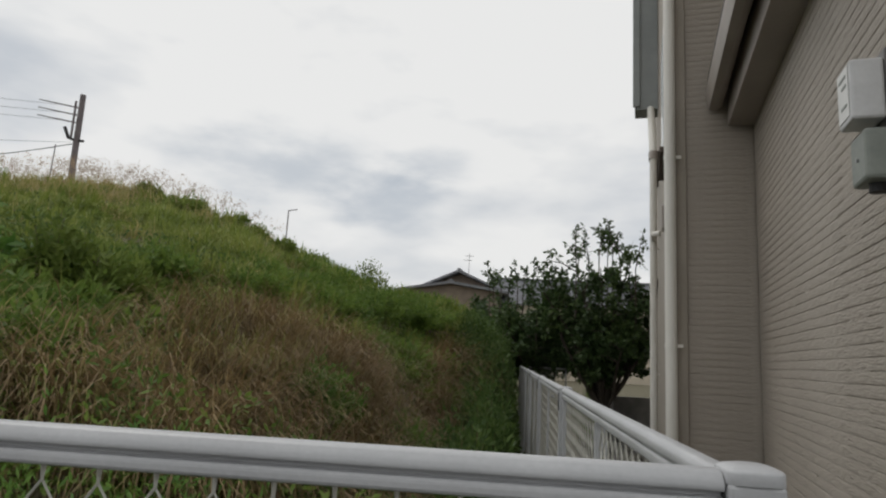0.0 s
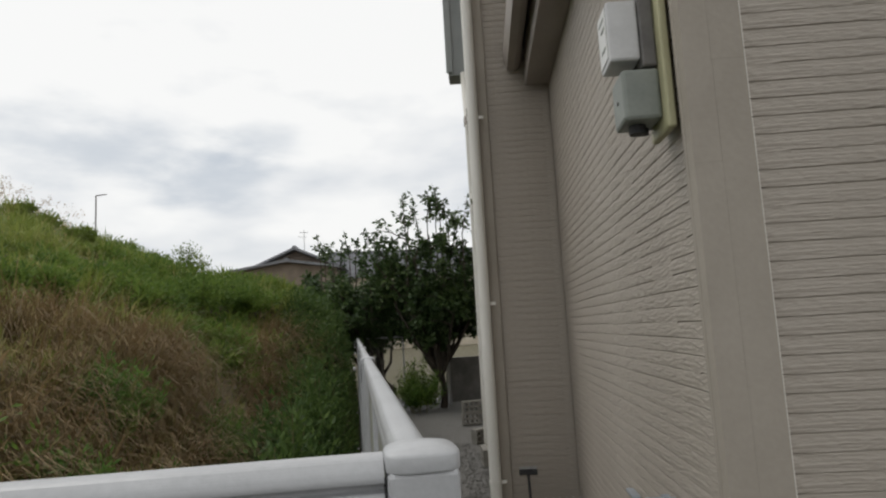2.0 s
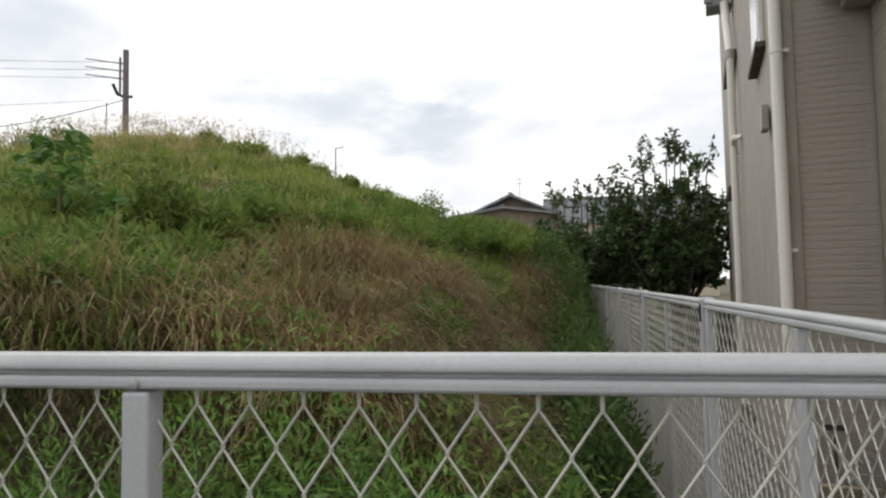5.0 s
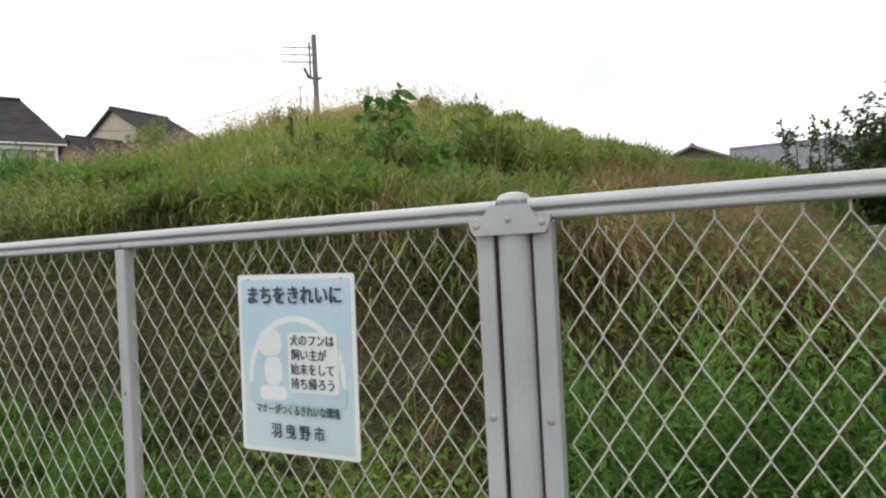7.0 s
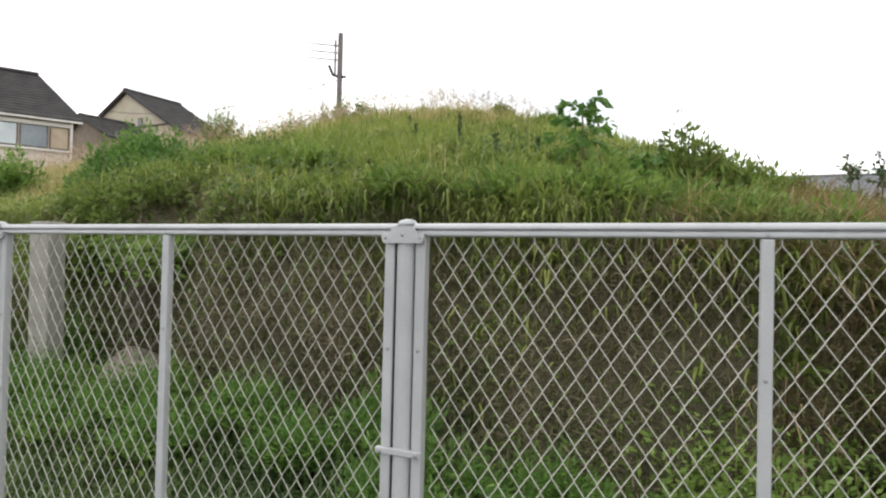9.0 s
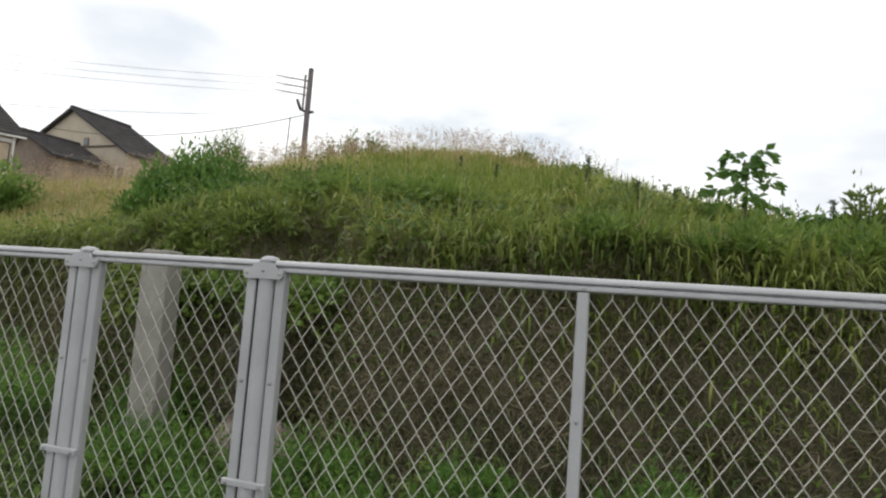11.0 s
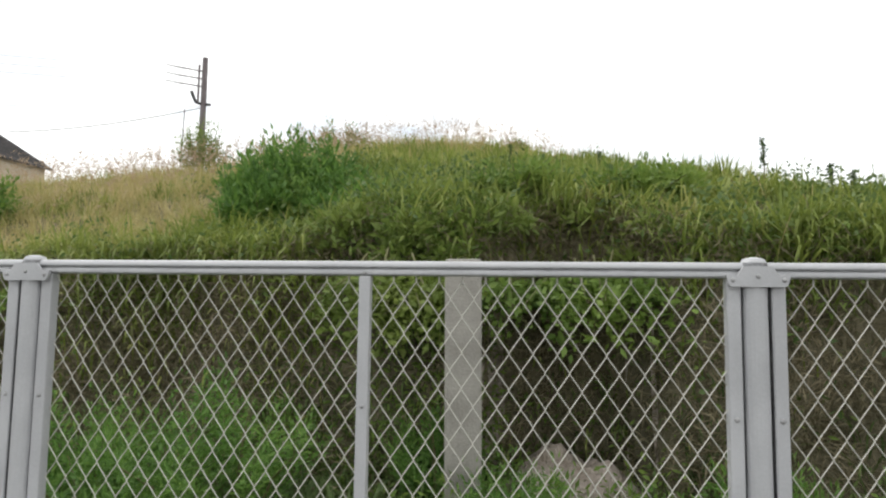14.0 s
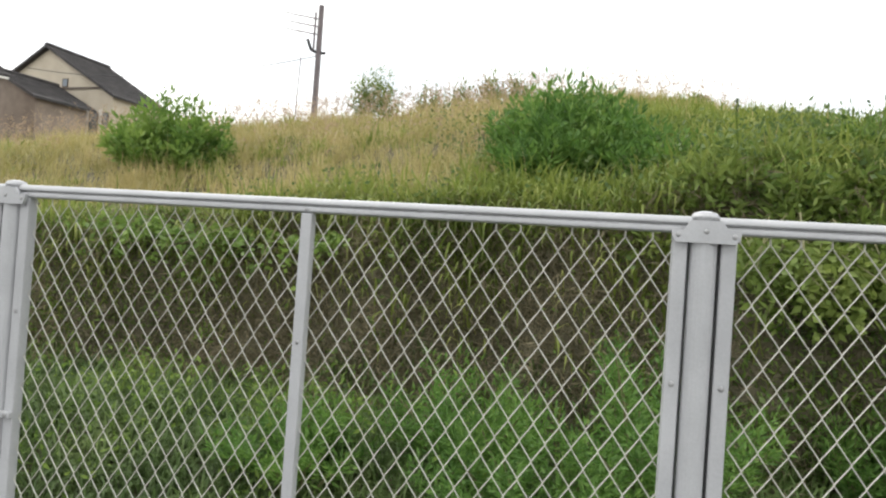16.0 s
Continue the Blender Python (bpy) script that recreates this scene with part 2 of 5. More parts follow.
def bm_tube(points, radii, sides=8, bm=None, caps=True):
    """A tapered tube along points."""
    b = bm or bmesh.new()
    rings = []
    pts = [Vector(p) for p in points]
    for i, p in enumerate(pts):
        d = (pts[min(i + 1, len(pts) - 1)] - pts[max(i - 1, 0)]).normalized()
        a = d.orthogonal().normalized() if abs(d.z) < 0.95 else Vector((1, 0, 0)).cross(d).normalized()
        if abs(d.z) < 0.95:
            a = d.cross(Vector((0, 0, 1))).normalized()
        c = d.cross(a)
        r = radii[i] if hasattr(radii, "__len__") else radii
        rings.append([b.verts.new(p + (a * math.cos(k * math.tau / sides) + c * math.sin(k * math.tau / sides)) * r) for k in range(sides)])
    for q, w in zip(rings, rings[1:]):
        for k in range(sides):
            b.faces.new((q[k], q[(k + 1) % sides], w[(k + 1) % sides], w[k]))
    if caps:
        b.faces.new(rings[0][::-1])
        b.faces.new(rings[-1])
    return b


def bm_profile(profile, axis_from, axis_to, bm=None):
    """Sweeps a closed (y, z) profile from x0 to x1."""
    b = bm or bmesh.new()
    A = [b.verts.new((axis_from, y, z)) for y, z in profile]
    B = [b.verts.new((axis_to, y, z)) for y, z in profile]
    k = len(profile)
    for i in range(k):
        b.faces.new((A[i], A[(i + 1) % k], B[(i + 1) % k], B[i]))
    b.faces.new(A[::-1])
    b.faces.new(B)
    return b


def fast_mesh(name, verts, loops, sizes, mat, parent=None):
    me = bpy.data.meshes.new(name)
    me.vertices.add(len(verts))
    me.vertices.foreach_set("co", np.ascontiguousarray(verts, dtype=np.float32).ravel())
    me.loops.add(len(loops))
    me.loops.foreach_set("vertex_index", np.ascontiguousarray(loops, dtype=np.int32))
    me.polygons.add(len(sizes))
    starts = np.concatenate(([0], np.cumsum(sizes)[:-1])).astype(np.int32)
    me.polygons.foreach_set("loop_start", starts)
    me.update(calc_edges=True)
    me.validate()
    me.materials.append(mat)
    ob = new(name, me)
    if parent:
        ob.parent = parent
    return ob


def blades(name, P, h, w, az, lean, mat, droop=0.35, parent=None):
    """Grass: each blade a strip that bends over further towards its tip."""
    n = len(P)
    d = np.stack([np.cos(az), np.sin(az), np.zeros(n)], 1)
    s = np.stack([-np.sin(az), np.cos(az), np.zeros(n)], 1) * (w / 2)[:, None]
    up = np.array([0, 0, 1.0])

    def go(p, f, a):
        return p + up * (h * f * np.cos(a))[:, None] + d * (h * f * np.sin(a))[:, None]

    m1 = go(P, 0.38, lean * 0.5)
    m2 = go(m1, 0.34, lean * (0.9 + droop))
    tip = go(m2, 0.28, lean * (1.2 + 2.4 * droop))
    V = np.stack([P - s * 0.7, P + s * 0.7, m1 + s, m1 - s, m2 + s * 0.75, m2 - s * 0.75, tip], 1).reshape(-1, 3)
    b = (np.arange(n) * 7)[:, None]
    L = np.concatenate([b + [[0, 1, 2, 3]], b + [[3, 2, 4, 5]], b + [[5, 4, 6]]], 1).ravel()
    return fast_mesh(name, V, L, np.tile([4, 4, 3], n), mat, parent)


def leaves(name, P, size, mat, rng, wide=0.5, up=0.4, parent=None, out=None):
    """Leaves: each a folded diamond, turned at random, tips outward and up."""
    n = len(P)
    d = rng.normal(size=(n, 3))
    if out is not None:
        d = d * 0.7 + out
    d[:, 2] += up
    d /= np.linalg.norm(d, axis=1)[:, None]
    s = np.cross(d, rng.normal(size=(n, 3)))
    s /= np.linalg.norm(s, axis=1)[:, None] + 1e-9
    nn = np.cross(d, s)
    z = size[:, None]
    V = np.stack([P, P + d * z * 0.45 + s * z * wide * 0.5 + nn * z * 0.06, P + d * z, P + d * z * 0.45 - s * z * wide * 0.5 + nn * z * 0.06], 1).reshape(-1, 3)
    b = (np.arange(n) * 4)[:, None]
    L = np.concatenate([b + [[0, 1, 2]], b + [[0, 2, 3]]], 1).ravel()
    return fast_mesh(name, V, L, np.tile([3, 3], n), mat, parent)


# ---- the lie of the land ----
def sstep(a, b, x):
    t = np.clip((x - a) / (b - a), 0, 1)
    return t * t * (3 - 2 * t)


def wob(x, y, k, seed=0.0):
    """Cheap smooth unevenness in -1..1."""
    return (np.sin(x * k * 1.0 + y * k * 0.7 + seed) + np.sin(-x * k * 0.6 + y * k * 1.3 + 2.1 + seed) + np.sin(x * k * 1.9 - y * k * 1.1 + 4.0 + seed * 2)) / 3


def mound(x, y):
    f = 0.997 + 0.388 * 11.036 * (1 - np.exp(-np.clip(y - 1.141, 0, None) / 11.036))
    gr = 1 - np.exp(-(np.clip(0.109 - x, 0, None) / 2.796) ** 1.419)
    gl = 1 - np.exp(-(np.clip(x + 28.136, 0, None) / 6.86) ** 2)
    bk = 1 / (1 + np.exp(np.clip((y - 18.664) / 3.556, -30, 30)))
    f = f - 0.30 * sstep(-9.8, -12.8, x) * sstep(9.0, 5.5, y) - 0.36 * sstep(-8.1, -9.3, x) * sstep(6.0, 3.6, y)
    f = f - 0.16 * sstep(-6.0, -4.0, x) * sstep(8.0, 10.5, y)
    return f * gr * gl * bk + 1.06 * np.exp(-((x + 9.294) ** 2 + (y - 12.408) ** 2) / 3.745 ** 2)


def hollow(x):
    """Two caved-in stretches of the bank, 0 to 1."""
    return np.maximum(np.exp(-((x + 7.05) / 0.42) ** 4), 0.9 * np.exp(-((x + 11.7) / 0.95) ** 4))


def cut_line(x):
    return 1.72 + 0.5 * hollow(x) + 0.5 * sstep(-7.0, -9.5, x) + 0.10 * np.sin(x * 2.3) + 0.06 * np.sin(x * 5.1 + 1)


def land(x, y):
    x, y = np.asarray(x, float), np.asarray(y, float)
    inside = sstep(0.0, -0.25, x) * sstep(0.05, 0.25, y)
    strip = -0.05 + (0.12 + 0.38 * sstep(-2.0, -5.0, x)) * sstep(0.0, 1.4, y)
    c = cut_line(x)
    m = mound(x, y)
    bank = sstep(c - 0.24, c + 0.20, y)
    sh = 1.90 * (1 - np.exp(-(np.clip(-0.12 - x, 0, None) / 0.55) ** 1.4)) * sstep(6.0, 10.0, y) * sstep(22, 17, y)
    m = np.maximum(m, sh) + 0.12 * np.exp(-((m - sh) / 0.3) ** 2) * sstep(5, 7, y)
    z = strip + (0.6 + m - strip) * bank * sstep(0.0, -1.6 + 0.9 * sstep(6, 9, y), x) + 0.04 * wob(x, y, 2.2) * sstep(0, -1, x)
    far = sstep(-24, -30, x)
    return z * inside * (1 - far) + 0.02 * wob(x, y, 0.2) * (1 - inside)


def grid_axis(lo, hi, step, reach):
    core = np.arange(lo, hi + 1e-6, step)
    out = []
    d, k = step, 0.0
    while k < reach:
        d *= 1.5
        k += d
        out.append(k)
    out = np.array(out)
    return np.concatenate([(lo - out)[::-1], core, hi + out])


gx, gy = grid_axis(-30, 3, 0.11, 2500), grid_axis(-0.6, 24, 0.11, 2500)
GX, GY = np.meshgrid(gx, gy)
GZ = land(GX, GY)
nx, ny = len(gx), len(gy)
ii = (np.arange(ny - 1)[:, None] * nx + np.arange(nx - 1)[None, :]).ravel()
quads = np.stack([ii, ii + 1, ii + nx + 1, ii + nx], 1)
ground = fast_mesh("ground", np.stack([GX.ravel(), GY.ravel(), GZ.ravel()], 1), quads.ravel(), np.full(len(quads), 4), M_SOIL)
ground.data.polygons.foreach_set("use_smooth", [True] * len(ground.data.polygons))
tagged(ground, "bare brown soil rising into an overgrown burial mound", "ground", kind="structure")
# Unseen lane under the camera, added for the light it bounces back.
road = part("road", bm_box(-60, 40, -7.0, -0.35, -0.03, 0.035), M_ASPHALT)
tagged(road, "unseen grey asphalt lane along the white mesh fence, added for bounced light", "road", kind="structure")


# ---- white mesh fence ----
POST_X = [0.0, -2.0, -4.0, -6.0, -6.755, -8.755, -10.755, -12.755]
TOP = 1.588
RAIL = [(-0.017, 1.548), (0.017, 1.548), (0.017, 1.562), (0.012, 1.5665), (0.018, 1.571), (0.017, 1.580), (0.010, TOP), (-0.010, TOP), (-0.017, 1.580), (-0.019, 1.574), (-0.0180, 1.5698), (-0.008, 1.5688), (-0.007, 1.5645), (-0.0168, 1.5632)]
PITCH_Z = 0.094


def bm_wires(x0, x1, z0, z1, pitch, phase):
    """Chain-link mesh: upright zigzag strands, each corner hooked into its neighbour's."""
    V, F = [], []
    half, rise, r, hook = pitch / 2, PITCH_Z / 2, 0.0019, 0.0011
    rows = int((z1 - z0) / rise)
    n0, n1 = math.ceil(x0 / half), math.floor(x1 / half)
    for k in range(n0, n1):
        xl, xr = (k + 2 * phase) * half, (k + 1 + 2 * phase) * half
        if xl < x0 - 0.006 or xr > x1 + 0.006:
            continue
        pts = []
        for j in range(rows + 1):
            right = (k + j) % 2 == 1
            x = xr + 0.0004 if right else xl - 0.0004
            z = z1 - j * rise
            y = 0.0017 if right else -0.0017
            pts += [(x, y, z + (hook if j else 0.013)), (x, -y * 0.4, z - hook)]
        b = len(V)
        for i, (x, y, z) in enumerate(pts):
            V += [(x + r, y, z), (x, y - r, z), (x - r, y, z), (x, y + r, z)]
            if i:
                a, c = b + 4 * i - 4, b + 4 * i
                F += [(a, a + 1, c + 1, c), (a + 1, a + 2, c + 2, c + 1), (a + 2, a + 3, c + 3, c + 2), (a + 3, a, c, c + 3)]
    return V, F


def rounded_profile(profile, rounds=2):
    """Softens every corner of a closed (y, z) outline."""
    for _ in range(rounds):
        out = []
        for i, p in enumerate(profile):
            q = profile[(i + 1) % len(profile)]
            out += [(p[0] * 0.78 + q[0] * 0.22, p[1] * 0.78 + q[1] * 0.22), (p[0] * 0.22 + q[0] * 0.78, p[1] * 0.22 + q[1] * 0.78)]
        profile = out
    return profile


def fence_panel(length, stay, label, pitch=0.0624, phase=0.25, z0=0.06):
    """One panel, its left end at 0, running along +x."""
    e = empty("mesh_fence", label, "fence", group="mesh fence bays")
    a, b = 0.036, length - 0.036
    part("top_rail", bm_profile(rounded_profile(RAIL), 0.029, length - 0.029), M_PAINT, e)
    part("bottom_rail", bm_box(a, b, -0.018, 0.018, z0, z0 + 0.035, 0.004), M_PAINT, e)
    for x in (a, b - 0.034):
        f = part("side_frame", bm_box(x, x + 0.034, -0.017, 0.017, z0, 1.548, 0.004), M_PAINT, e)
        for z in (1.2, 0.5):
            part("bolt", bm_bolt(x + 0.017, -0.018, z, 0.007), M_BOLT, f)
    if stay:
        s = part("stay", bm_box(length / 2 - 0.016, length / 2 + 0.016, -0.0185, 0.012, z0, 1.547, 0.004), M_PAINT, e)
        for z in (1.555, 1.2, 0.5):
            part("bolt", bm_bolt(length / 2, -0.019, z, 0.006), M_BOLT, s)
    V, F = bm_wires(a + 0.003, b - 0.003, z0 + 0.02, 1.534, pitch, phase)
    mesh_ob("wire_mesh", V, F, M_WIRE, e)
    return e


def bm_bolt(x, y, z, r, side=False):
    b = bmesh.new()
    bmesh.ops.create_uvsphere(b, u_segments=10, v_segments=6, radius=r)
    for v in b.verts:
        v.co = Vector((x + v.co.x * (0.5 if side else 1), y + v.co.y * (1 if side else 0.5), z + v.co.z))
    return b


def fence_post():
    e = empty("fence_post", "white painted steel fence post with rounded cap", "fence post", group="mesh fence posts")
    part("pipe", bm_tube([(0, 0, -0.1), (0, 0, 1.585)], 0.031, 20), M_PAINT, e, smooth=False)
    cap = bm_tube([(0, 0, 1.55), (0, 0, 1.588), (0, 0, 1.597), (0, 0, 1.601)], [0.031, 0.031, 0.025, 0.010], 20)
    part("cap", cap, M_PAINT, e)
    br = bmesh.new()
    prof = [(-0.070, 1.533), (-0.064, 1.526), (0.064, 1.526), (0.070, 1.533), (0.076, 1.556), (0.066, 1.559), (0.05, 1.553), (0.034, 1.577), (-0.034, 1.577), (-0.05, 1.553), (-0.066, 1.559), (-0.076, 1.556)]
    A = [br.verts.new((x, -0.036, z)) for x, z in prof]
    B = [br.verts.new((x, -0.027, z)) for x, z in prof]
    br.faces.new(A)
    br.faces.new(B[::-1])
    for i in range(len(prof)):
        br.faces.new((A[i], A[(i + 1) % len(prof)], B[(i + 1) % len(prof)], B[i]))
    k = part("bracket", br, M_PAINT, e)
    for x in (-0.06, 0.0, 0.06):
        part("bolt", bm_bolt(x, -0.037, 1.543 if x else 1.552, 0.006), M_BOLT, k)
    # Dark strips put in for the shade between pipe and side frames.
    for x in (-0.0345, 0.0345):
        part("seam", bm_box(x - 0.002, x + 0.002, -0.012, 0.012, 0.06, 1.53), M_GAP, e, "dark strip put in for the shade in the post seam")
    bd = part("band", bm_box(-0.078, 0.078, -0.037, -0.02, 0.878, 0.898, 0.003), M_PAINT, e)
    for x in (-0.062, 0.062):
        part("bolt", bm_bolt(x, -0.038, 0.888, 0.008), M_BOLT, bd)
    return e


def square_post():
    e = empty("fence_post", "white square corner fence post with a domed cap", "fence post", group="mesh fence posts")
    part("pipe", bm_box(-0.025, 0.025, -0.025, 0.025, -0.1, 1.579, 0.005), M_PAINT, e)
    cb = bmesh.new()
    rings = []
    for half, z in ((0.0252, 1.5765), (0.0266, 1.5768), (0.0269, 1.5780), (0.0269, 1.5868), (0.0264, 1.5884), (0.0250, 1.5897), (0.021, 1.5917), (0.012, 1.5938), (0.004, 1.5943)):
        ring = []
        for k in range(32):
            a = math.tau * k / 32
            c, d = math.cos(a), math.sin(a)
            p = 0.5 if half > 0.02 else 0.75
            ring.append(cb.verts.new((half * math.copysign(abs(c) ** p, c), half * math.copysign(abs(d) ** p, d), z)))
        rings.append(ring)
    for lo, hi in zip(rings, rings[1:]):
        for k in range(32):
            cb.faces.new((lo[k], lo[(k + 1) % 32], hi[(k + 1) % 32], hi[k]))
    cb.faces.new(rings[0][::-1])
    cb.faces.new(rings[-1])
    part("cap", cb, M_PAINT, e, smooth=True)
    # Shade of the gap at the rail's end, made as a dark strip.
    part("rail_gap_shade", bm_box(-0.0272, -0.0252, -0.015, 0.015, 1.50, 1.568), M_GAP, e, "dark strip put in for the shade in the rail gap")
    for z in (1.528, 0.9):
        part("bolt", bm_bolt(0.026, -0.004, z, 0.008, True), M_BOLT, e)
        part("bolt", bm_bolt(-0.05, -0.0185, z + 0.026, 0.007), M_BOLT, e)
    return e


CORNER_X = -0.011
corner_post = square_post()
corner_post.matrix_basis = pose(CORNER_X, 0, 0)
first_post = fence_post()
first_post.matrix_basis = pose(POST_X[1], 0, 0)
for x in POST_X[2:]:
    copy_thing(first_post, pose(x, 0, 0))
long_panel = fence_panel(2.0, True, "white steel fence panel of diamond wire mesh with a middle stay")
long_panel.matrix_basis = pose(CORNER_X, 0, -0.008, 0, 0, 90)
sign_panel = fence_panel(2.0, True, "white steel mesh fence panel carrying a notice board", 0.0626, 0.50)
sign_panel.matrix_basis = pose(-4.0, 0, 0)
for x in (-6.0, -8.755, -10.755, -12.755):
    copy_thing(long_panel, pose(x, 0, 0))
end_panel = fence_panel(1.991, True, "white steel mesh fence panel ending at the corner post", 0.0608, 0.408)
end_panel.matrix_basis = pose(-2.0, 0, 0)
short_panel = fence_panel(0.755, False, "short white fence panel of diamond wire mesh")
short_panel.matrix_basis = pose(-6.755, 0, 0)
# the side fence running back beside the house, then across its far end
for k in range(1, 8):
    copy_thing(corner_post, pose(CORNER_X, 2.0 * k, -0.008))
for k in range(1, 7):
    copy_thing(long_panel, pose(CORNER_X, 2.0 * k, -0.008, 0, 0, 90))
copy_thing(long_panel, pose(CORNER_X, 14.0, -0.008))
copy_thing(corner_post, pose(2.0 + CORNER_X, 14.0, -0.008))


# ---- the sign on the fence ----
M_SIGN = surface("sign_face", (0.50, 0.62, 0.64), (0.58, 0.70, 0.72), 0.45, 4, 60, 0.04)
M_SIGN_W = surface("sign_white", (0.70, 0.72, 0.72), (0.80, 0.82, 0.82), 0.45, 6, 60, 0.04)
M_SIGN_B = surface("sign_blue", (0.42, 0.55, 0.63), (0.52, 0.65, 0.71), 0.45, 6, 60, 0.04)
M_INK = surface("sign_ink", (0.025, 0.035, 0.05), (0.05, 0.06, 0.075), 0.5, 20, 80, 0.04)


def flat_shape(outline, y, thick=0.0006):
    b = bmesh.new()
    A = [b.verts.new((x, y, z)) for x, z in outline]
    B = [b.verts.new((x, y + thick, z)) for x, z in outline]
    b.faces.new(A)
    b.faces.new(B[::-1])
    k = len(outline)
    for i in range(k):
        b.faces.new((A[i], B[i], B[(i + 1) % k], A[(i + 1) % k]))
    return b


def rounded(cx, cz, w, h, r, n=6):
    out = []
    for qx, qz, a0 in ((1, 1, 0), (-1, 1, 90), (-1, -1, 180), (1, -1, 270)):
        for i in range(n + 1):
            a = radians(a0 + 90 * i / n)
            out.append((cx + qx * (w / 2 - r) + r * math.cos(a), cz + qz * (h / 2 - r) + r * math.sin(a)))
    return out


def text_part(body, x, z, size, mat, parent, y, squeeze=1.0, bold=0.0):
    cu = bpy.data.curves.new("lettering", "FONT")
    cu.body, cu.size, cu.align_x, cu.align_y = body, size, "CENTER", "CENTER"
    cu.offset, cu.extrude = bold, 0.0003
    cu.materials.append(mat)
    ob = new("lettering", cu)
    ob.matrix_basis = pose(x, y, z, 90, 0, 0) @ Matrix.Diagonal((squeeze, 1, 1, 1))
    ob.parent = parent
    return ob


SW, SH = 0.30, 0.378
sign = empty("notice_sign", "pale blue town notice board tied to the mesh fence", "sign", pose(-2.49, -0.0115, 1.282, 0, 0.8, 0))
part("board", flat_shape(rounded(0, 0, SW, SH, 0.006), 0.0, 0.003), M_SIGN_W, sign, "white-edged plastic board")
part("printed_field", flat_shape(rounded(0, 0, SW - 0.02, SH - 0.02, 0.004), -0.0008), M_SIGN, sign)
part("printed_sky", flat_shape(rounded(0, 0.105, SW - 0.02, 0.146, 0.004), -0.0014), surface("sign_sky", (0.46, 0.60, 0.71), (0.54, 0.68, 0.78), 0.45, 4, 60, 0.04), sign, "pale sky-blue upper field")
arch = [(0.115 * math.cos(a), -0.045 + 0.135 * math.sin(a)) for a in [math.pi * i / 24 for i in range(25)]]
part("arch_rim", flat_shape([(x * 1.09, z * 1.0 + 0.012 if z > -0.04 else z) for x, z in arch], -0.0020), M_SIGN_W, sign)
part("arch_field", flat_shape(arch, -0.0025), M_SIGN_B, sign)
part("arch_lower", flat_shape(rounded(0, -0.062, 0.25, 0.045, 0.012), -0.0028), M_SIGN_B, sign)
part("text_box", flat_shape(rounded(0.045, 0.005, 0.125, 0.125, 0.008), -0.003), M_SIGN_W, sign)
part("printed_blot", flat_shape(rounded(-0.065, 0.045, 0.06, 0.055, 0.02), -0.003), M_SIGN_W, sign, "pale printed emblem")
part("printed_blot", flat_shape(rounded(-0.058, -0.015, 0.045, 0.06, 0.018), -0.0031), M_SIGN_W, sign, "pale printed emblem")
part("printed_blot", flat_shape(rounded(-0.06, -0.062, 0.07, 0.03, 0.012), -0.003), M_SIGN_W, sign, "pale printed emblem")
for k, dx in enumerate((-0.0011, 0.0, 0.0011)):
    text_part("まちをきれいに", dx, 0.143, 0.0415, M_INK, sign, -0.0036 - k * 0.0008, 0.86, 0.0004)
for k, line in enumerate(("犬のフンは", "飼い主が", "始末をして", "持ち帰ろう")):
    for q, dx in enumerate((-0.0005, 0.0005)):
        text_part(line, 0.044 + dx - (0.009 if k == 1 else 0), 0.050 - k * 0.030, 0.0255, M_INK, sign, -0.0042 - q * 0.0008, 0.88, 0.0)
for q, dx in enumerate((-0.0004, 0.0004)):
    text_part("マナーがつくるきれいな環境", dx, -0.097, 0.023, M_INK, sign, -0.0036 - q * 0.0008, 0.72, 0.0001)
for q, dx in enumerate((-0.0005, 0.0005)):
    text_part("羽 曳 野 市", dx, -0.143, 0.034, M_INK, sign, -0.0036 - q * 0.0008, 0.84, 0.0)
for x in (-0.12, 0.12):
    part("cable_tie", bm_box(x - 0.002, x + 0.002, -0.002, 0.014, 0.176, 0.181), M_WIRE, sign)


# ---- the house beside the fence ----
# its own axes: origin at the street corner, x along the front, y along the side wall
HOUSE = pose(0.75, 0.89, 0, 0, 0, -11.4)
house = empty("house", "two-storey house clad in beige ridged siding", "house", HOUSE)
BUMP, BACK, LEFT = 2.70, 13.0, -0.50


def house_part(name, bm, mat, label="", smooth=False):
    return part(name, bm, mat, house, label, smooth)


house_part("wall", bm_box(0.012, 7.0, 0.012, BUMP - 0.002, -0.1, 6.4), M_SIDING_PLAIN)
house_part("wall", bm_box(LEFT + 0.012, 7.0, BUMP + 0.012, BACK, -0.1, 7.64), M_SIDING_PLAIN)


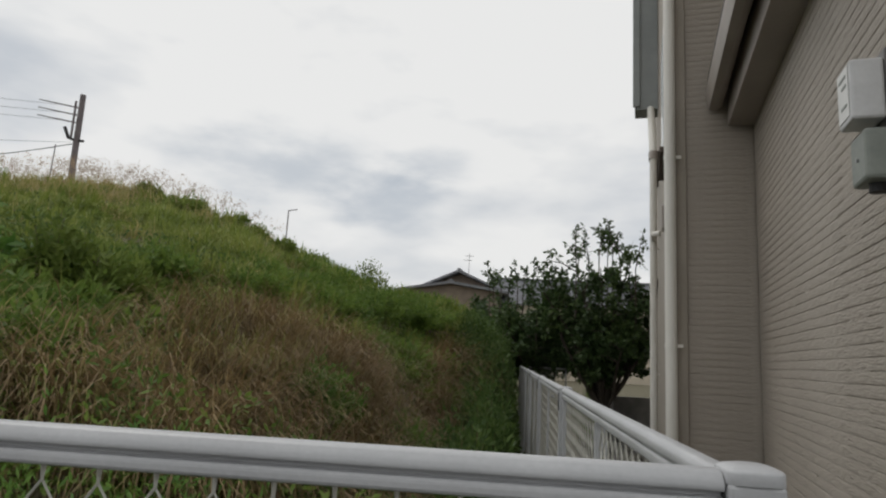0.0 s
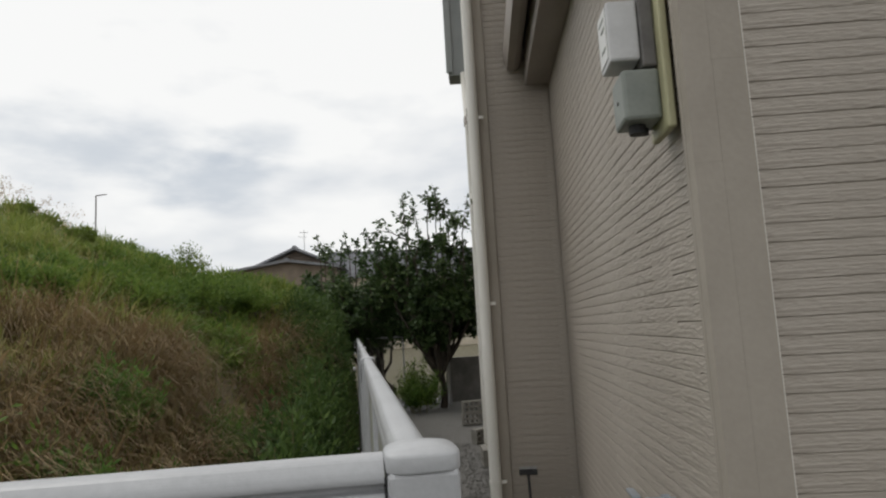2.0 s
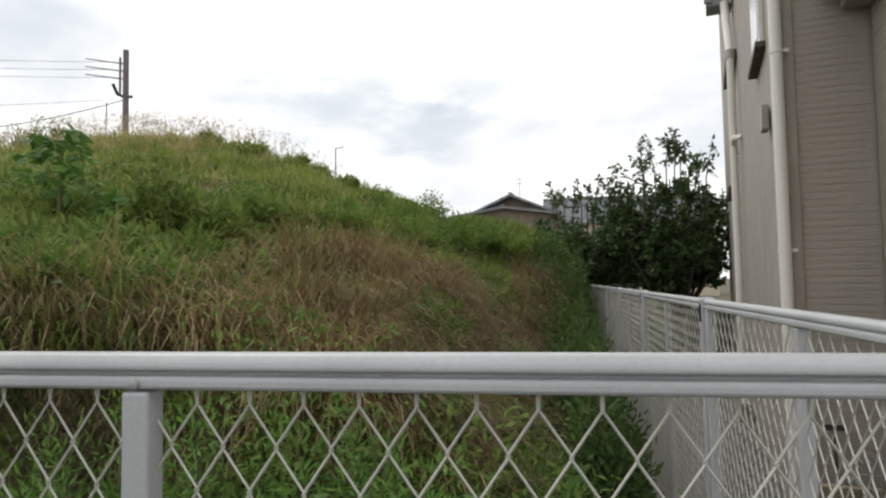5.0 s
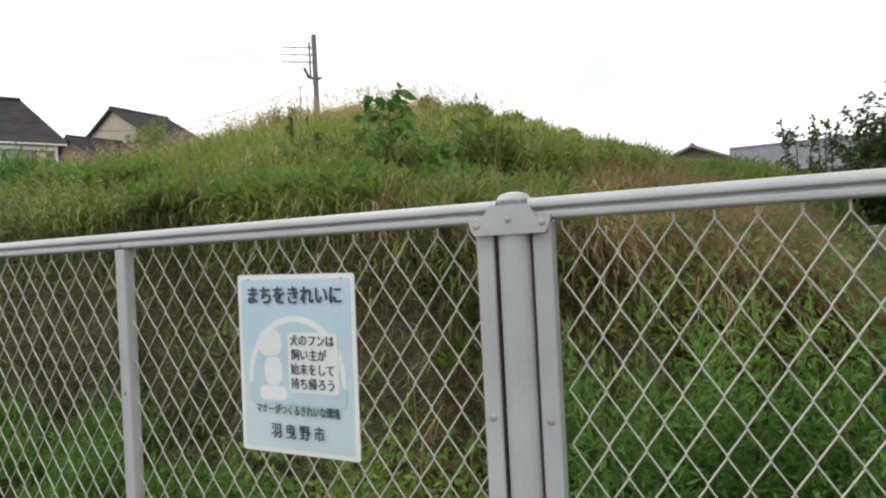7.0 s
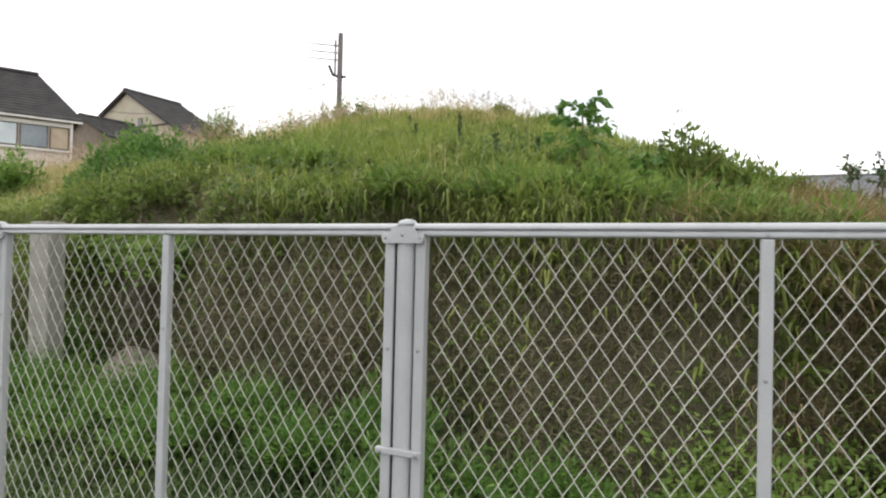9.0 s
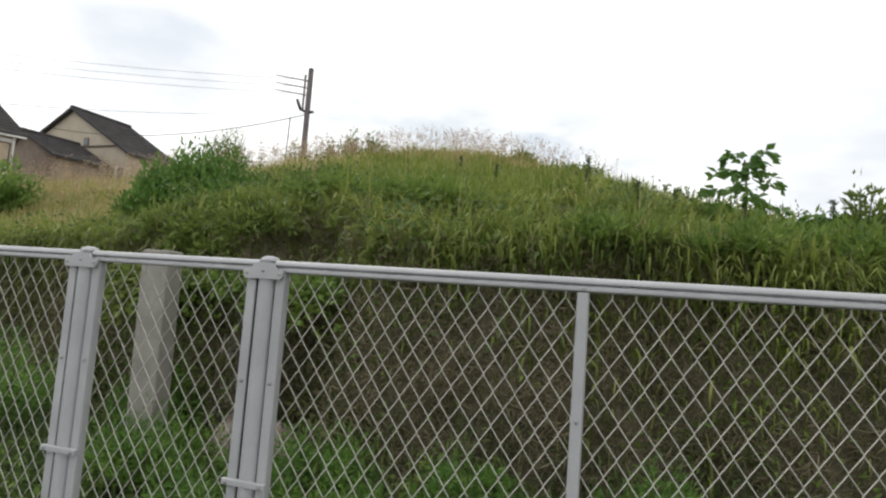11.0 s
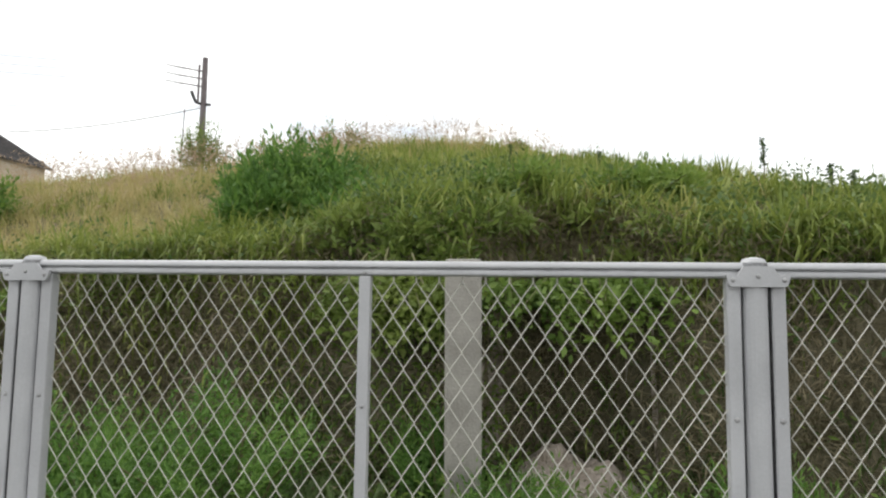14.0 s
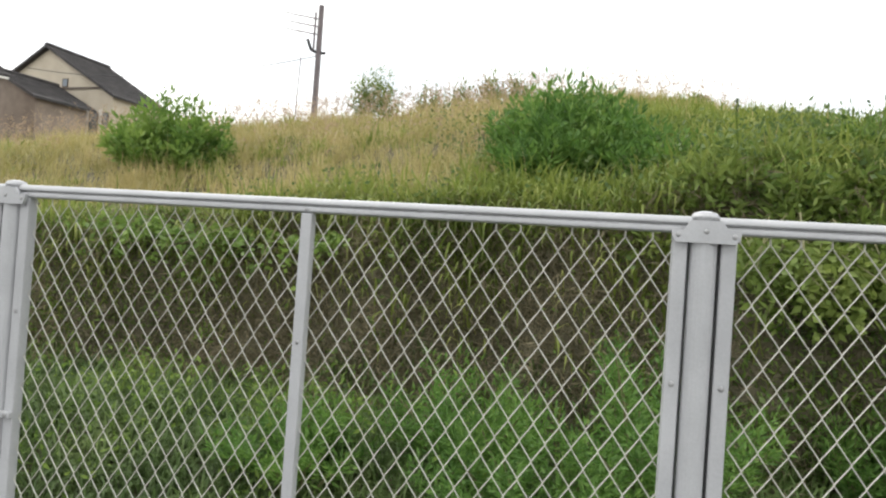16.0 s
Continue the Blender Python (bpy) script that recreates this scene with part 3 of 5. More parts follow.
def course(length, seed):
    """One course of the siding: a broad rippled face with a thin, often interrupted groove under it."""
    r = random.Random(seed)
    n = max(10, int(length / 0.022))
    V, F = [], []
    low, left, ph = 0.0010, 0, r.uniform(0, 6)
    for i in range(n + 1):
        x = length * i / n
        if left <= 0:
            low = r.choice((0.0006, 0.0012, 0.0020, 0.0026, -0.0022))
            left = r.randint(3, 9) if low < 0 else r.randint(4, 16)
        left -= 1
        a = 0.0005 * math.sin(x * 31 + ph) + r.uniform(-0.0005, 0.0005)
        b = 0.0005 * math.sin(x * 23 + ph * 2) + r.uniform(-0.0005, 0.0005)
        V += [(x, 0.0016, 0.0426), (x, -0.0006, 0.0416), (x, -0.0016 + a, 0.0295), (x, -0.0018 + b, 0.0150), (x, -0.0012, low + 0.0014), (x, 0.0016, low)]
    for i in range(n):
        a, b = i * 6, i * 6 + 6
        for k in range(5):
            F.append((a + k, b + k, b + k + 1, a + k + 1))
    return V, F


def siding(kind_seed, length, place, turn, z0, z1):
    """Rows of ridges over one wall, on four shared meshes."""
    shared = []
    for k in range(6):
        V, F = course(length, kind_seed * 10 + k)
        me = bpy.data.meshes.new("siding_course")
        me.from_pydata(V, [], F)
        me.materials.append(M_SIDING)
        me.update()
        shared.append(me)
    z, k = z0, 0
    rr = random.Random(kind_seed)
    while z < z1:
        ob = new("siding_course", shared[rr.randrange(6)])
        ob.parent = house
        ob.matrix_basis = pose(place[0], place[1], z + rr.uniform(-0.0007, 0.0007), 0, 0, turn)
        z += 0.0426
        k += 1


# corner trim, flashing line
house_part("corner_backing", bm_box(-0.0135, 0.1245, -0.0135, 0.03, 0.2, 6.3), M_SIDING_PLAIN)
for x0, x1, off in ((-0.0145, 0.0490, 0.0), (0.0496, 0.125, 0.21)):
    z = 0.2 - off
    while z < 4.2:
        house_part("trim_board", bm_box(x0, x1, -0.0145, -0.0131, max(z, 0.2), z + 0.4542), M_SIDING_PLAIN)
        z += 0.455
house_part("corner_trim", bm_box(-0.014, 0.03, 0.032, 0.058, 0.2, 6.3, 0.004), M_SIDING_PLAIN)
house_part("flashing", bm_box(0.1255, 0.129, -0.010, 0.01, 0.2, 6.3), M_PIPE)
house_part("corner_trim", bm_box(LEFT - 0.012, LEFT + 0.09, BUMP - 0.014, BUMP + 0.03, 0.2, 7.6, 0.004), M_SIDING_PLAIN)
house_part("foundation", bm_box(0.03, 6.9, 0.03, BUMP, -0.1, 0.22), M_CONC)
house_part("foundation", bm_box(LEFT + 0.03, 6.9, BUMP + 0.03, BACK - 0.1, -0.1, 0.22), M_CONC)

# low eave along the near wall: soffit box and gutter
house_part("fascia", bm_box(-0.15, 0.01, -0.35, BUMP - 0.016, 3.26, 3.50, 0.004), M_FASCIA)
gut = [(-0.27, 3.40), (-0.265, 3.375), (-0.22, 3.37), (-0.19, 3.385), (-0.18, 3.40), (-0.18, 3.50), (-0.155, 3.50), (-0.155, 3.52), (-0.28, 3.52), (-0.28, 3.47)]
gb = bmesh.new()
A = [gb.verts.new((x, -0.40, z)) for x, z in gut]
B = [gb.verts.new((x, BUMP - 0.018, z)) for x, z in gut]
gb.faces.new(A)
gb.faces.new(B[::-1])
for i in range(len(gut)):
    gb.faces.new((A[i], A[(i + 1) % len(gut)], B[(i + 1) % len(gut)], B[i]))
house_part("gutter", gb, M_FASCIA)
house_part("eave_roof", bm_box(-0.27, 0.02, -0.42, BUMP - 0.02, 3.524, 3.60, 0.004), M_TILE)

# rain pipes on the projecting corner and further back
def rain_pipe(x, y, r, z0, z1, clips):
    p = house_part("rain_pipe", bm_tube([(x, y, z0), (x, y, z1)], r, 16), M_PIPE)
    for z in clips:
        c = part("clip", bm_tube([(x, y, z - 0.012), (x, y, z + 0.012)], r + 0.004, 16), M_PIPE, p)
        c2 = part("clip_arm", bm_box(x, x + 0.07, y - 0.006, y + 0.006, z - 0.01, z + 0.01), M_PIPE, p)
    return p


rain_pipe(LEFT - 0.012, BUMP - 0.055, 0.036, 0.05, 7.6, (0.72, 1.82, 3.05, 4.3))
rain_pipe(LEFT - 0.075, 7.0, 0.045, 0.1, 4.45, (1.6, 3.2))
house_part("pipe_elbow", bm_tube([(LEFT - 0.075, 7.0, 4.4), (LEFT - 0.075, 7.05, 4.55), (LEFT - 0.10, 7.5, 5.33)], 0.05, 12), M_PIPE)
house_part("pipe_collar", bm_tube([(LEFT - 0.075, 7.0, 4.40), (LEFT - 0.075, 7.04, 4.52)], 0.058, 12), M_FASCIA)
house_part("vent_hood", bm_box(LEFT - 0.05, LEFT - 0.0, 3.35, 3.50, 2.72, 2.90, 0.008), M_FASCIA)
house_part("pipe_branch", bm_tube([(LEFT - 0.075, 7.0, 3.32), (LEFT - 0.075, 6.8, 3.36), (LEFT + 0.01, 6.75, 3.36)], 0.035, 10), M_PIPE)
house_part("wall_hood", bm_box(LEFT - 0.11, LEFT + 0.011, 7.2, 8.6, 4.46, 4.60, 0.006), M_WOOD_DK, "dark brown hood")
house_part("wall_hood", bm_box(LEFT - 0.09, LEFT + 0.011, 8.8, 10.2, 2.96, 3.05, 0.006), M_WOOD_DK, "dark brown hood")
sw = house_part("window", bm_box(LEFT - 0.025, LEFT + 0.011, 3.55, 4.30, 3.42, 4.50, 0.006), M_PIPE)
part("pane", bm_box(LEFT - 0.030, LEFT - 0.0255, 3.62, 4.23, 3.50, 4.43), M_CLEAR_PANE, sw)
part("sill", bm_box(LEFT - 0.06, LEFT + 0.011, 3.50, 4.35, 3.37, 3.418, 0.004), M_WOOD_DK, sw)
# upper bay projecting from the side wall
house_part("upper_bay", bm_box(LEFT - 0.32, LEFT + 0.0, 7.5, 7.85, 5.32, 7.6, 0.01), M_GREYBOX)
house_part("bay_trim", bm_box(LEFT - 0.345, LEFT - 0.25, 7.46, 7.498, 5.36, 7.6, 0.006), M_GREYBOX)
house_part("roof", bm_box(LEFT - 0.02, 7.4, BUMP + 0.05, BACK + 0.5, 7.65, 7.8, 0.02), M_TILE)

# electricity meter on its board
M_BOARD = surface("board_cream", (0.42, 0.40, 0.24), (0.50, 0.48, 0.30), 0.5, 6, 60, 0.06)
M_METER = surface("meter_grey", (0.20, 0.22, 0.20), (0.26, 0.28, 0.25), 0.5, 12, 80, 0.08)
M_METER_DK = surface("meter_dark", (0.10, 0.095, 0.09), (0.16, 0.15, 0.14), 0.4, 12, 80, 0.06)
M_CLEAR = surface("meter_cover", (0.50, 0.50, 0.50), (0.60, 0.60, 0.60), 0.18, 12, 80, 0.04)
M_PLATE = surface("meter_plate", (0.62, 0.62, 0.60), (0.72, 0.72, 0.70), 0.4, 12, 80, 0.04)
meter = empty("electricity_meter", "grey electricity meter with clear cover on a cream board", "meter", HOUSE @ pose(-0.012, 0.205, 2.138))
part("board", bm_box(-0.022, 0.0, -0.125, 0.04, 0.0, 0.42, 0.006), M_BOARD, meter, "cream plastic board")
part("meter_base", bm_box(-0.062, -0.0225, -0.088, 0.03, 0.175, 0.385, 0.006), M_METER_DK, meter)
cov = part("clear_cover", bm_box(-0.142, -0.0625, -0.085, 0.03, 0.195, 0.36, 0.008), M_CLEAR, meter, "clear plastic meter cover")
part("face_plate", bm_box(-0.1445, -0.1425, -0.072, 0.018, 0.21, 0.348, 0.0), M_PLATE, cov)
for zz, ww in ((0.32, 0.06), (0.295, 0.04), (0.24, 0.05)):
    part("label_bar", bm_box(-0.1458, -0.1447, -0.06, -0.06 + ww, zz, zz + 0.008, 0.0), M_METER, cov)
tb = part("terminal_box", bm_box(-0.118, -0.0225, -0.09, 0.035, 0.035, 0.17, 0.010), M_METER, meter)
part("sealing_screw", bm_tube([(-0.118, -0.03, 0.1), (-0.123, -0.03, 0.1)], 0.006, 8), M_BOLT, tb)
part("cable_gland", bm_tube([(-0.075, -0.03, 0.04), (-0.075, -0.03, 0.012)], 0.022, 12), M_GAP, tb)
part("cable_gland", bm_tube([(-0.05, 0.0, 0.04), (-0.05, 0.0, 0.018)], 0.012, 10), M_GAP, tb)

# gas valve and pipe by the wall
M_GALV = surface("galvanised", (0.26, 0.30, 0.34), (0.40, 0.44, 0.48), 0.35, 10, 60, 0.1, metal=0.5)
gas = empty("gas_meter", "grey-blue gas meter with chrome pipe unions against the wall", "gas meter", HOUSE @ pose(-0.115, 0.40, 0.04))
part("meter_body", bm_box(-0.065, 0.075, -0.12, 0.12, 0.55, 0.93, 0.03, 3), M_GALV, gas, smooth=False)
part("meter_head", bm_box(-0.055, 0.065, -0.10, 0.10, 0.931, 0.985, 0.02, 3), M_GALV, gas)
M_UNION = surface("union_chrome", (0.50, 0.51, 0.52), (0.66, 0.67, 0.68), 0.24, 14, 90, 0.08, metal=0.85)
for y in (-0.07, 0.07):
    p = part("pipe_union", bm_tube([(0, y, 0.98), (0, y, 1.0), (0, y, 1.002), (0, y, 1.03), (0, y, 1.032), (0, y, 1.05)], [0.026, 0.026, 0.036, 0.036, 0.024, 0.022], 6), M_UNION, gas, "chrome hexagonal pipe union")
    part("elbow", bm_tube([(0, y, 1.045), (0, y, 1.075), (0.012, y, 1.092), (0.035, y, 1.10), (0.11, y, 1.10)], [0.021, 0.021, 0.021, 0.020, 0.019], 12), M_GALV, p)
    part("collar", bm_tube([(0.075, y, 1.10), (0.095, y, 1.10)], 0.027, 12), M_GALV, p)
part("valve_handle", bm_box(-0.012, 0.012, 0.05, 0.15, 1.118, 1.13, 0.004), M_GALV, gas)
part("riser", bm_tube([(0.03, 0.19, -0.02), (0.03, 0.19, 0.9)], 0.02, 10), M_GALV, gas)
part("bracket", bm_box(-0.05, 0.105, -0.02, 0.02, 0.40, 0.56), M_GALV, gas)
part("stand_leg", bm_box(-0.02, 0.02, -0.02, 0.02, -0.03, 0.42), M_GALV, gas)

siding(1, BUMP - 0.062, (0.0092, BUMP - 0.002), -90, 0.25, 3.27)
siding(2, 2.2, (0.13, 0.0098), 0, 0.25, 3.5)
siding(3, -LEFT - 0.094, (LEFT + 0.092, BUMP + 0.0098), 0, 0.25, 7.0)


# ---- distance: houses, poles ----
def gable_house(name, label, w, d, h_eave, h_ridge, over, wall_mat, roof_mat, m, windows=(), hip=0.0):
    """Gable towards -y, ridge along y; base at 0."""
    e = empty(name, label, "house", m)
    b = bmesh.new()
    pr = [(-w / 2, 0), (w / 2, 0), (w / 2, h_eave), (0, h_ridge), (-w / 2, h_eave)]
    A = [b.verts.new((x, 0, z)) for x, z in pr]
    B = [b.verts.new((x, d - (hip if x == 0 else 0), z)) for x, z in pr]
    b.faces.new(A)
    b.faces.new(B[::-1])
    for i in range(5):
        b.faces.new((A[i], B[i], B[(i + 1) % 5], A[(i + 1) % 5]))
    part("wall", b, wall_mat, e)
    run = math.hypot(w / 2, h_ridge - h_eave)
    k = 1 + over / run
    for s in (-1, 1):
        r = bmesh.new()
        ex, ez = s * w / 2 * k, h_ridge - (h_ridge - h_eave) * k
        t = 0.22
        pts = [(0, h_ridge + 0.02), (ex, ez + 0.02), (ex, ez + t), (0, h_ridge + t + 0.05)]
        A = [r.verts.new((x, -over, z)) for x, z in pts]
        B = [r.verts.new((x, d + over - (hip if x == 0 else 0), z)) for x, z in pts]
        r.faces.new(A)
        r.faces.new(B[::-1])
        for i in range(4):
            r.faces.new((A[i], B[i], B[(i + 1) % 4], A[(i + 1) % 4]))
        rf = part("roof_slope", r, roof_mat, e)
        rows = int(run * k / 0.33)
        for q in range(1, rows):
            f = q / rows
            x, z = ex * f, h_ridge + t + 0.05 + (ez - h_ridge - 0.05) * f
            part("tile_course", bm_box(x - 0.03, x + 0.03, -over, d + over - hip * (1 - f), z - 0.02, z + 0.04), roof_mat, rf)
    part("ridge", bm_box(-0.18, 0.18, -over, d + over - hip, h_ridge + 0.2, h_ridge + 0.42, 0.05), roof_mat, e)
    for wx, wz, ww, wh in windows:
        wd = part("window", bm_box(wx - ww / 2, wx + ww / 2, -0.06, 0.05, wz, wz + wh), M_WOOD_DK, e)
        part("pane", bm_box(wx - ww / 2 + 0.08, wx + ww / 2 - 0.08, -0.075, -0.062, wz + 0.08, wz + wh - 0.08), M_GLASS, wd)
    return e


M_WOODWALL = surface("wood_wall", (0.19, 0.15, 0.12), (0.28, 0.23, 0.185), 0.8, 1, 20, 0.2)
M_GLASS = surface("window_glass", (0.16, 0.19, 0.22), (0.24, 0.27, 0.30), 0.12, 0.5, 5, 0.02)
M_PLASTER_PINK = surface("plaster_rose", (0.52, 0.45, 0.40), (0.62, 0.55, 0.49), 0.85, 0.8, 20, 0.2)
M_SHUTTER = surface("storm_shutter", (0.36, 0.28, 0.20), (0.46, 0.37, 0.27), 0.6, 2, 30, 0.2)
# far cream house with a dark roof
cream_house = gable_house("far_house", "cream plastered house with a dark tiled gable roof", 14.2, 5.6, 12.4, 16.42, 0.4, M_PLASTER, M_TILE, pose(-54.8, 40.9, 0, 0, 0, -4), ((2.0, 13.2, 0.6, 0.7), (3.9, 9.2, 0.9, 1.9), (5.3, 9.2, 0.9, 1.9), (6.5, 9.2, 0.6, 1.9)))
gable_house("far_house", "low house with weathered dark roof", 8.6, 3.9, 10.9, 12.8, 0.5, M_WOODWALL, M_TILE, pose(-53.4, 35.6, 0, 0, 0, -10))
part("gable_board", bm_box(-5.6, 6.2, -0.09, -0.005, 13.0, 13.16), M_WOOD_DK, cream_house, "dark weathered board across the gable")
for wx in (3.25, 4.6, 6.05):
    part("window_post", bm_box(wx - 0.12, wx + 0.12, -0.16, -0.005, 8.9, 11.3), M_PLASTER_W, cream_house)
# nearer house with a hipped roof and a row of windows
near_house = gable_house("far_house", "house with grey-brown tiled hip roof and aluminium windows", 7.1, 8.55, 11.2, 14.45, 0.6, M_PLASTER_PINK, M_TILE, pose(-54.08, 24.12, 0, 0, 0, -29.7), (), hip=2.6)
for y0, y1, mat in ((3.3, 3.8, M_GLASS), (3.9, 5.2, M_CLEAR_PANE), (5.3, 7.0, M_GLASS), (7.1, 8.3, M_SHUTTER)):
    wd = part("window", bm_box(3.53, 3.63, y0, y1, 8.75, 10.35), M_WOOD_DK, near_house)
    part("pane", bm_box(3.635, 3.65, y0 + 0.08, y1 - 0.08, 8.85, 10.27), mat, wd)
part("lintel", bm_box(3.552, 3.70, 3.0, 8.5, 10.37, 10.62), M_PLASTER_W, near_house, "white band above the windows")
part("sill", bm_box(3.552, 3.75, 3.0, 8.5, 8.58, 8.72), M_PLASTER_W, near_house)
part("gutter", bm_box(3.92, 4.06, -0.6, 9.1, 10.72, 10.84), M_PLASTER_W, near_house)
part("downpipe", bm_box(3.62, 3.74, 8.38, 8.5, 6.0, 10.8), M_PLASTER_W, near_house)
# tiled houses beyond the end of the fence
gable_house("far_house", "old wooden house with grey tiled gable roof", 6.4, 10.0, 8.85, 10.2, 1.2, M_WOODWALL, M_TILE_GREY, pose(-5.6, 64.6, 0, 0, 0, -4), ((-0.8, 6.6, 2.4, 1.2),))
gable_house("far_house", "old wooden house with a wide lower tiled porch roof", 9.4, 9.0, 8.2, 8.9, 0.9, M_WOODWALL, M_TILE_GREY, pose(-6.3, 63.2, 0, 0, 0, -4))
gable_house("far_house", "small outbuilding with grey tiled roof", 5.0, 7.0, 8.3, 9.35, 0.6, M_PLASTER, M_TILE_GREY, pose(-8.6, 68, 0, 0, 0, -8))
gable_house("far_house", "long low house with grey tiled roof", 10, 16.0, 7.5, 10.2, 0.6, M_PLASTER, M_TILE_GREY, pose(14.0, 70, 0, 0, 0, 90))


def pole(x, y, top, r, label):
    e = empty("utility_pole", label, "utility pole", pose(x, y, 0))
    part("shaft", bm_tube([(0, 0, -0.2), (0, 0, top)], [r * 1.25, r * 0.9], 14), M_POLE, e)
    return e


p1 = pole(-28.05, 35.9, 17.1, 0.19, "grey concrete utility pole with insulator arms and cables")
D_ARM = Vector((-0.80, -0.60, 0))
for z in (16.2, 15.7, 15.2):
    part("arm", bm_tube([Vector((0, 0, z)), D_ARM * 2.3 + Vector((0, 0, z + 0.03))], [0.05, 0.03], 6), M_POLE, p1)
part("riser", bm_tube([(-0.27, -0.2, 16.6), (-0.27, -0.2, 14.2)], 0.07, 8), M_POLE, p1)
part("switch_gear", bm_tube([(-0.6, -0.45, 14.8), (-0.38, -0.28, 14.15), (-0.1, -0.1, 14.05)], 0.10, 8), M_GAP, p1)
part("bracket", bm_box(0.1, 0.48, -0.06, 0.06, 13.95, 14.1), M_GAP, p1)
part("guy_wire", bm_tube([(-0.9, -0.6, 13.6), (-1.0, -0.66, 9.0)], 0.035, 6), M_POLE, p1)


def cable(a, b, sag, r=0.02):
    a, b = Vector(a), Vector(b)
    pts = [a.lerp(b, i / 16) - Vector((0, 0, sag * 4 * (i / 16) * (1 - i / 16))) for i in range(17)]
    ob = part("cable", bm_tube(pts, r, 5), M_CABLE)
    return tagged(ob, "thin black overhead cable strung from the utility pole", "cable", group="overhead cables")


for z in (16.23, 15.73, 15.23):
    cable((-28.5, 35.5, z), (-78, 12, z + 2.0), 1.4, 0.012)
cable((-28.2, 35.8, 13.8), (-56, 40, 14.6), 1.0, 0.03)
cable((-28.2, 35.8, 13.9), (-62, 20, 13.0), 1.0, 0.012)
mast = empty("lamp_mast", "thin grey street lamp mast beyond the mound", "street lamp", pose(-22.8, 60.4, 0))
part("shaft", bm_tube([(0, 0, 0), (0, 0, 15.4)], [0.10, 0.06], 8), M_POLE, mast)
part("arm", bm_tube([(0, 0, 15.38), (0.9, 0, 15.5)], 0.05, 6), M_POLE, mast)
ant = empty("roof_aerial", "thin metal television aerial on the tiled roof", "aerial", pose(-4.9, 66.5, 0))
part("rod", bm_tube([(0, 0, 10.3), (0, 0, 12.6)], 0.035, 6), M_BOLT, ant)
part("boom", bm_tube([(-0.45, 0, 12.35), (0.45, 0, 12.35)], 0.03, 5), M_BOLT, ant)
part("boom", bm_tube([(-0.6, 0, 11.9), (0.3, 0, 11.9)], 0.03, 5), M_BOLT, ant)


# ---- plants ----
RNG = np.random.default_rng(7)


def scatter(n, x0, x1, y0, y1):
    return RNG.uniform(x0, x1, n), RNG.uniform(y0, y1, n)


def on_land(x, y, dz=0.0):
    return np.stack([x, y, land(x, y) + dz], 1)


def dryness(x, y):
    """Where the grass has died back: the lower right flank, the crest and the far left shoulder."""
    z = land(x, y)
    flank = sstep(-3.9, -2.7, x) * sstep(2.0, 1.65, z + 0.25 * wob(x, y, 1.5, 4.0) + 0.3 * sstep(5.0, 3.5, y) + 0.32 * sstep(3.5, 5.5, y)) * np.maximum(sstep(0.35, 0.6, z) * sstep(1.7, 2.3, y), np.maximum(sstep(-2.3, -2.9, x), sstep(0.8, 1.0, z))) * np.clip(0.68 + 1.1 * wob(x, y, 1.6, 7.0) + 0.6 * wob(x, y, 3.6, 2.0), 0, 1)
    crest = 0.75 * sstep(3.6, 4.7, z)
    left = 0.75 * sstep(-9.5, -10.3, x) * sstep(2.3, 2.8, y) * sstep(2.0, 2.3, y + 0.3 * wob(x, y, 2.0))
    lip = 0.28 * sstep(2.9, 2.2, y) * sstep(-3.9, -3.0, x) * sstep(1.2, 1.5, z)
    d = np.maximum(np.maximum(np.maximum(flank, crest), left), lip)
    return np.clip(d * (1 + 0.5 * wob(x, y, 1.7, 3.0) + 0.3 * wob(x, y, 4.5, 1.0)), 0, 1)


def tufts(n, x0, x1, y0, y1, keep, blades_each, reach):
    """Tuft centres that pass keep(x, y), then the roots of each tuft's blades and the way they splay."""
    x, y = scatter(n, x0, x1, y0, y1)
    k = keep(x, y)
    x, y = x[k], y[k]
    cx, cy = np.repeat(x, blades_each), np.repeat(y, blades_each)
    a = RNG.uniform(0, math.tau, len(cx))
    r = np.abs(RNG.normal(0, reach, len(cx)))
    size = np.repeat(RNG.uniform(0.6, 1.3, len(x)), blades_each)
    return np.minimum(cx + np.cos(a) * r, -0.12), cy + np.sin(a) * r, a + RNG.normal(0, 0.5, len(cx)), size


def thin(y):
    return np.clip(1.1 - (y - 2) / 13, 0.25, 1)


def open_earth(x, y):
    return ((x + 7.12) / 0.34) ** 2 + ((y - 1.70) / 0.28) ** 2 > 1


# green grass over the mound: arching tussocks of uneven size
x, y, az, size = tufts(11500, -27, -0.1, 1.75, 18, lambda x, y: (RNG.random(len(x)) < thin(y)) & (y > cut_line(x) + 0.02) & (RNG.random(len(x)) > dryness(x, y) * np.where(x > -4, 0.8, 0.93)) & (land(x, y) > 0.5), 40, 0.10)
n = len(x)
big = np.clip(0.80 + 0.4 * wob(x, y, 1.3) + 0.35 * wob(x, y, 4.0), 0.4, 1.2) * (1 - 0.35 * sstep(-9.8, -10.8, x))
tagged(blades("mound_grass", on_land(x, y, -0.02), np.minimum(RNG.uniform(0.16, 0.46, n) * big * size, 0.42), RNG.uniform(0.007, 0.017, n) * (1 + y * 0.05), az, np.abs(RNG.normal(0.85, 0.38, n)), M_GRASS, 0.5),
       "long uneven green grass over the mound", "grass", kind="stuff")
